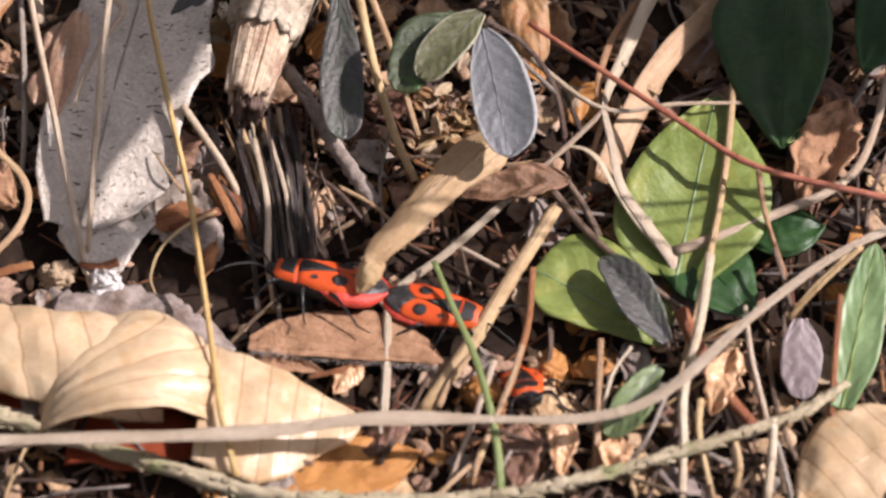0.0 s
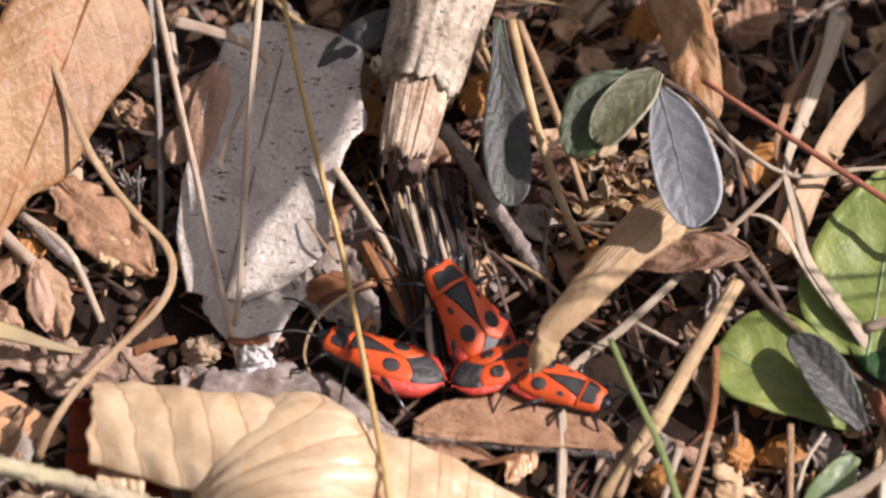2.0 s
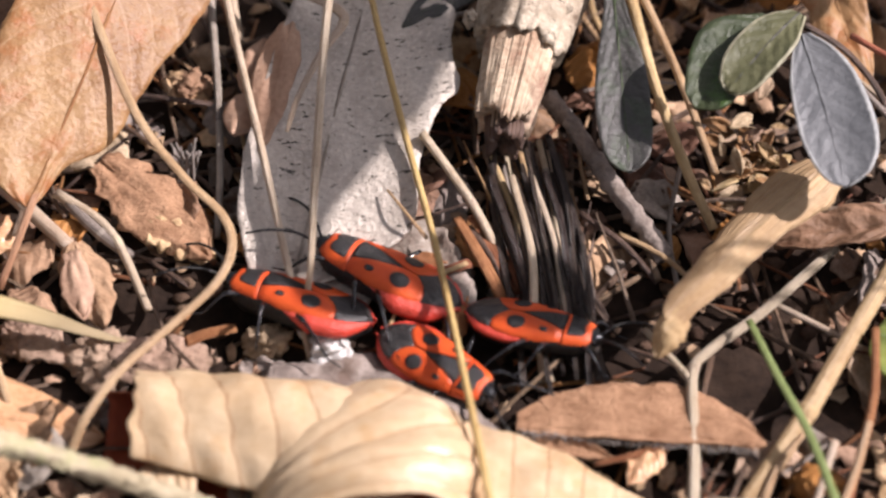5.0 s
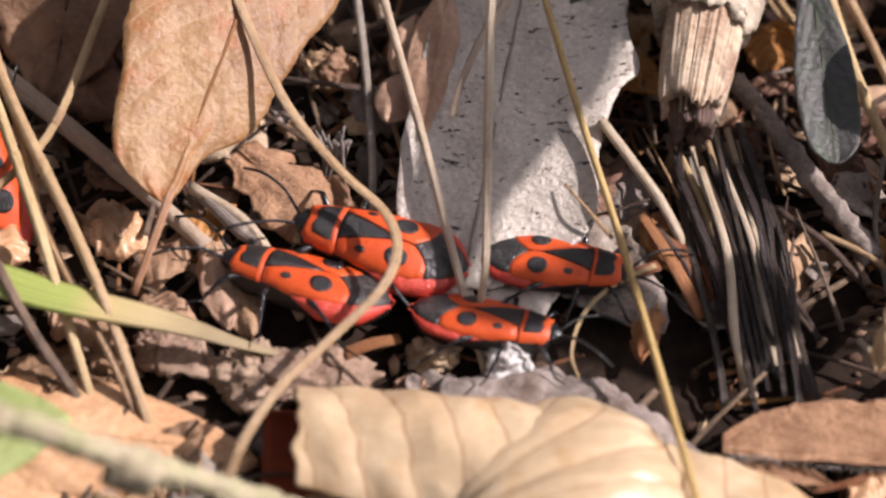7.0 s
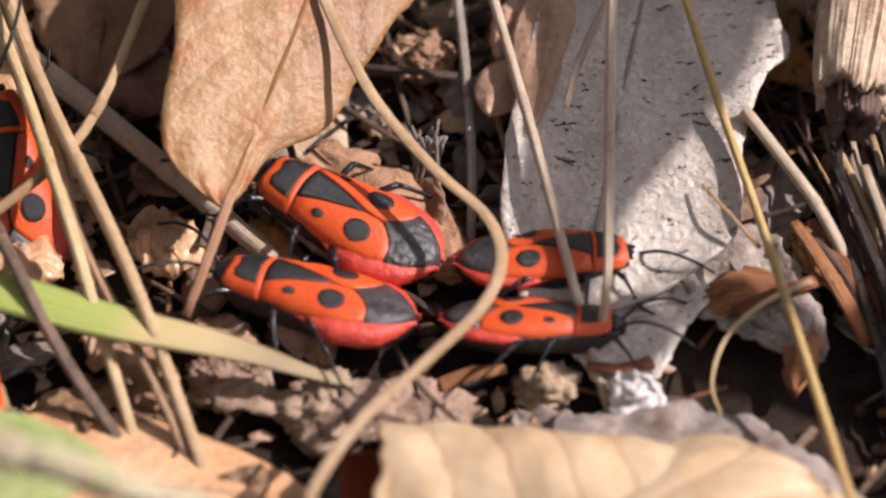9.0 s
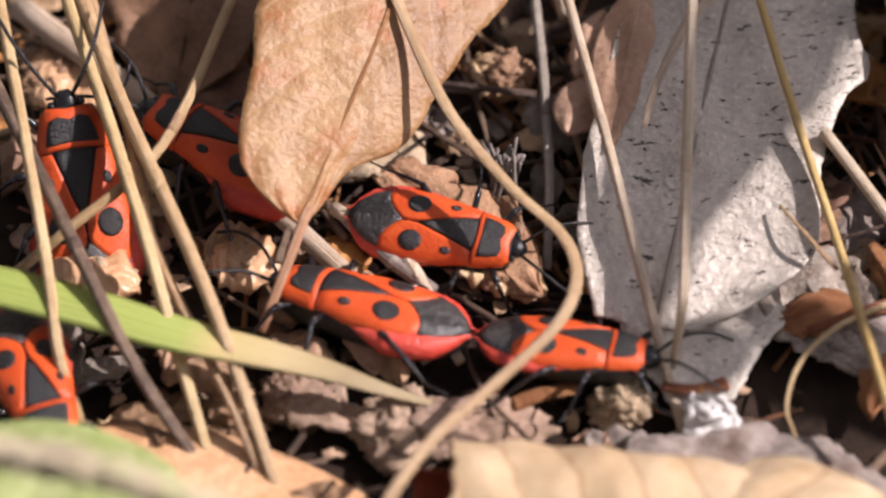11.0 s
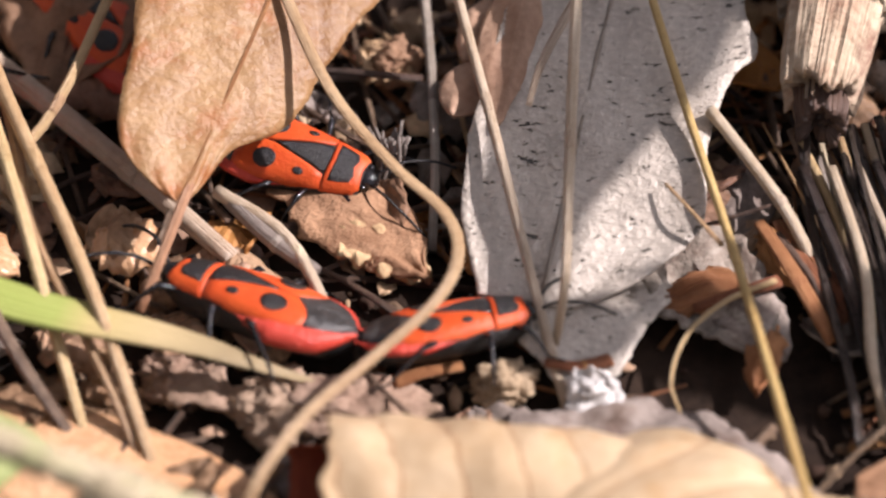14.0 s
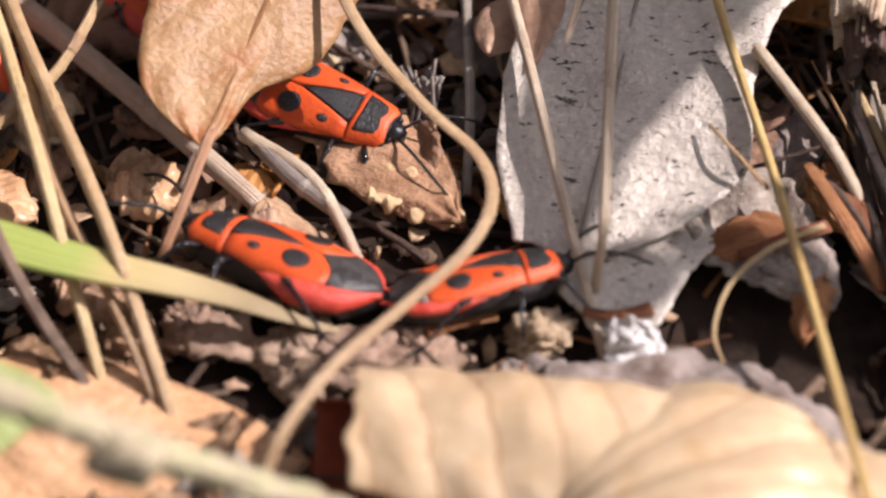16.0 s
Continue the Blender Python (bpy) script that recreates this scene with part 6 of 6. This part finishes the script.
def motions():
    follow("A", [
        (0, 13.92, -8.90, 0.10, 27, 0.0, 167.4),
        (0.5, 13.72, -8.60, 0.10, 27, 0.0, 167.3),
        (1, 10.85, -8.92, 0.10, 27, 0.0, 173.9),
        (1.5, 8.45, -8.53, 0.10, 27, 0.0, 172.3),
        (2, 4.52, -8.93, 0.10, 19, 0.0, 157.7),
        (2.5, 0.69, -7.81, 0.10, 18, 0.0, 151.9),
        (3, -1.92, -7.01, 0.10, 17, 0.0, 142.5),
        (5.5, -9.89, -4.35, 0.10, 26, 0.0, 162.1),
        (6, -12.38, -3.62, 0.10, 25, 0.0, 154.0),
        (6.5, -14.53, -3.61, 0.10, 24, 0.0, 162.1),
        (7, -17.88, -3.10, 0.10, 20, 0.0, 160.6),
        (7.5, -19.72, -3.44, 0.10, 19, 0.0, 162.1),
        (8, -20.42, -2.98, 0.10, 18, 0.0, 162.7),
        (10.5, -23.35, -2.59, 0.10, 16, 0.0, 162.1),
        (11, -22.92, -2.42, 0.10, 16.7, 0.0, 161.9),
        (11.5, -22.77, -3.06, 0.10, 17.3, 0.0, 166.0),
        (12, -22.76, -3.43, 0.10, 18, 0.0, 170.9),
        (12.5, -22.90, -3.55, 0.10, 24, 0.0, 163.1),
        (13, -22.64, -3.92, 0.10, 24, 0.0, 163.2),
        (13.5, -22.63, -3.69, 0.10, 24, 0.0, 159.5),
        (14, -22.54, -3.63, 0.10, 24, 0.0, 157.5),
        (14.5, -22.71, -3.92, 0.10, 24, 0.0, 155.4),
        (15, -22.78, -4.10, 0.10, 24, 0.0, 155.2),
        (15.5, -22.65, -4.09, 0.10, 24, 0.0, 155.2),
        (16, -22.68, -4.21, 0.10, 24, 0.0, 155.6),
    ])
    follow("B", [
        (0, 22.65, -11.02, 0.10, -5, 0.0, -15.5),
        (0.5, 21.95, -9.41, 0.10, -22, 0.0, 15.2),
        (1, 21.14, -8.64, 0.10, -22, 0.0, 9.8),
        (1.5, 19.13, -8.01, 0.10, -22, 0.0, 13.9),
        (2, 14.26, -9.15, 0.10, -14, 0.0, 23.2),
        (2.5, 10.28, -8.88, 0.10, -8, 0.0, 15.4),
        (3, 7.84, -10.54, 0.10, 0, 0.0, 2.0),
        (5.5, -0.18, -8.85, 0.10, 8, 0.0, -37.1),
        (6, -1.96, -7.94, 0.10, 4, 0.0, -21.8),
        (6.5, -4.18, -6.56, 0.10, -5, 0.0, -20.2),
        (7, -7.39, -5.80, 0.10, -16, 0.0, -13.3),
        (7.5, -9.83, -5.34, 0.10, -22, 0.0, -0.7),
        (8, -10.02, -4.91, 0.10, -24, 0.0, -4.4),
        (10.5, -13.23, -4.04, 0.10, -20, 0.0, -0.6),
        (11, -13.27, -4.55, 0.10, -14, 0.0, -8.9),
        (11.5, -12.76, -4.86, 0.10, -12, 0.0, -8.7),
        (12, -12.83, -4.67, 0.10, -18, 0.0, -7.2),
        (12.5, -13.37, -4.69, 0.10, -22, 0.0, 4.7),
        (13, -13.28, -5.05, 0.10, -22, 0.0, 6.7),
        (13.5, -13.28, -4.81, 0.10, -22, 0.0, 11.7),
        (14, -13.21, -4.84, 0.10, -22, 0.0, 13.2),
        (14.5, -13.40, -5.34, 0.10, -22, 0.0, 7.3),
        (15, -13.35, -5.23, 0.10, -22, 0.0, 15.2),
        (15.5, -13.30, -5.21, 0.10, -22, 0.0, 15.1),
        (16, -13.37, -5.38, 0.10, -22, 0.0, 15.7),
    ])
    follow("D", [
        (0, 23.39, -13.24, -4.40, 0, 0.0, 151.9),
        (0.5, 22.60, -12.80, -4.00, 1.6, 2.5, 140.7),
        (1, 18.29, -8.20, -3.20, 3.3, 5.0, 133.3),
        (1.5, 12.55, -5.39, 0.10, 4.9, 12.5, 134.2),
        (2, 11.19, -4.39, 0.10, 6.5, 20.0, 125.8),
        (2.5, 11.93, -2.63, 0.10, 8.2, 32.0, 113.3),
        (3, 9.91, -3.19, 0.10, 9.8, 24.9, 129.5),
        (5.5, -4.38, -2.44, 0.10, 18, 3.0, 154.1),
        (6, -7.15, -1.30, 0.10, 18, 3.0, 154.6),
        (6.5, -10.59, -0.78, 0.10, 8, 3.0, 153.8),
        (7, -13.15, 0.12, 0.10, 0, 3.0, 162.3),
        (7.5, -18.31, 0.05, 0.10, 0, 3.0, 169.8),
        (8, -19.00, 0.72, 0.10, 0, 3.0, 160.5),
        (10.5, -27.63, 6.79, 0.30, 8, 10.0, 146.0),
        (11, -31.00, 8.30, 0.30, 4, 9.0, 154.0),
        (11.5, -32.16, 8.87, 0.30, 1, 3.0, 167.5),
        (12, -32.60, 8.40, 0.20, 4, 2.0, 170.0),
        (12.5, -31.40, 8.70, 0.20, 6, 5.0, 170.5),
        (13, -29.35, 9.80, 0.20, 7, 12.0, 160.0),
        (13.5, -31.10, 14.90, 0.10, 4, 9.0, 143.0),
        (14, -32.30, 17.40, -0.30, 2, 9.4, 139.6),
        (14.5, -32.20, 17.00, -0.30, 2, 10.0, 139.6),
        (15, -32.40, 16.50, -0.30, 2, 10.0, 139.8),
        (15.5, -32.00, 16.30, -0.30, 2, 10.0, 139.8),
        (16, -32.10, 16.90, -0.30, 2, 10.0, 139.8),
    ])
    follow("C", [
        (0, 30.60, -17.50, -2.20, 0, 40.0, -80.0),
        (0.5, 28.40, -15.40, -3.20, -1.7, 20.0, -55.0),
        (1, 23.59, -12.60, -3.40, -3.3, 0.0, -23.7),
        (1.5, 20.22, -10.44, 0.10, -5, 0.0, -15.7),
        (2, 18.09, -10.56, 0.10, -6.7, 0.0, -24.0),
        (2.5, 18.67, -9.70, 0.10, -8.3, 0.0, -17.6),
        (3, 18.32, -8.96, 0.10, -10, 0.0, -15.6),
        (5.5, 5.43, -5.69, 0.10, -16, 0.0, -15.6),
        (6, 3.33, -4.52, 0.10, -12, 0.0, -12.6),
        (6.5, -0.16, -3.35, 0.10, -5, 0.0, -17.4),
        (7, -2.86, -1.05, 0.10, -5, 0.0, -9.8),
        (7.5, -7.53, -0.71, 0.10, -12, 0.0, 4.5),
        (8, -8.14, -0.26, 0.10, -16, 0.0, 10.3),
        (10.5, -17.80, 1.37, 0.10, 8, -1.0, -10.7),
        (11, -20.10, 3.90, 0.10, 18, -1.0, -14.0),
        (11.5, -20.40, 6.60, 0.00, 24, -1.0, -26.8),
        (12, -21.55, 5.85, 0.00, 16, 0.0, -25.5),
        (12.5, -20.10, 6.40, 0.10, 17, 1.0, -20.0),
        (13, -17.70, 5.99, 0.10, 17, 2.0, -14.2),
        (13.5, -21.15, 7.55, 0.10, 13, -3.0, -12.0),
        (14, -21.90, 8.00, 0.15, 11, -6.0, -18.6),
        (14.5, -21.80, 7.75, 0.15, 10, -5.5, -20.5),
        (15, -21.95, 7.58, 0.12, 9, -5.3, -23.6),
        (15.5, -21.80, 7.50, 0.12, 9, -5.3, -23.6),
        (16, -21.90, 7.55, 0.12, 9, -5.3, -24.5),
    ])
    follow("E", [
        (0, -38.89, 5.63, 0.10, 0, 38.0, 103.2),
        (9, -38.89, 5.63, 0.10, 0, 38.0, 103.2),
        (11, -38.89, 5.63, 0.10, 0, 38.0, 103.2),
        (11.5, -38.94, 5.77, 0.10, 0, 38.0, 103.7),
        (12, -39.20, 5.03, 0.10, 0, 38.0, 100.6),
        (12.5, -40.27, 7.56, 0.10, 0, 38.0, 103.4),
        (13, -40.52, 9.31, 0.10, 0, 38.0, 106.5),
        (16, -41.02, 12.31, 0.10, 0, 38.0, 106.5),
    ])
    follow("F", [
        (0, -40.20, -6.71, 0.10, 0, 0.0, -68.7),
        (9, -40.20, -6.71, 0.10, 0, 0.0, -68.7),
        (11, -40.20, -6.71, 0.10, 0, 0.0, -68.7),
        (11.5, -40.08, -6.51, 0.10, 0, 0.0, -73.8),
        (12, -39.97, -6.98, 0.10, 0, 0.0, -73.0),
        (12.5, -39.80, -6.83, 0.10, 0, 0.0, -80.8),
        (16, -39.80, -6.83, 0.10, 0, 0.0, -80.8),
    ])


motions()
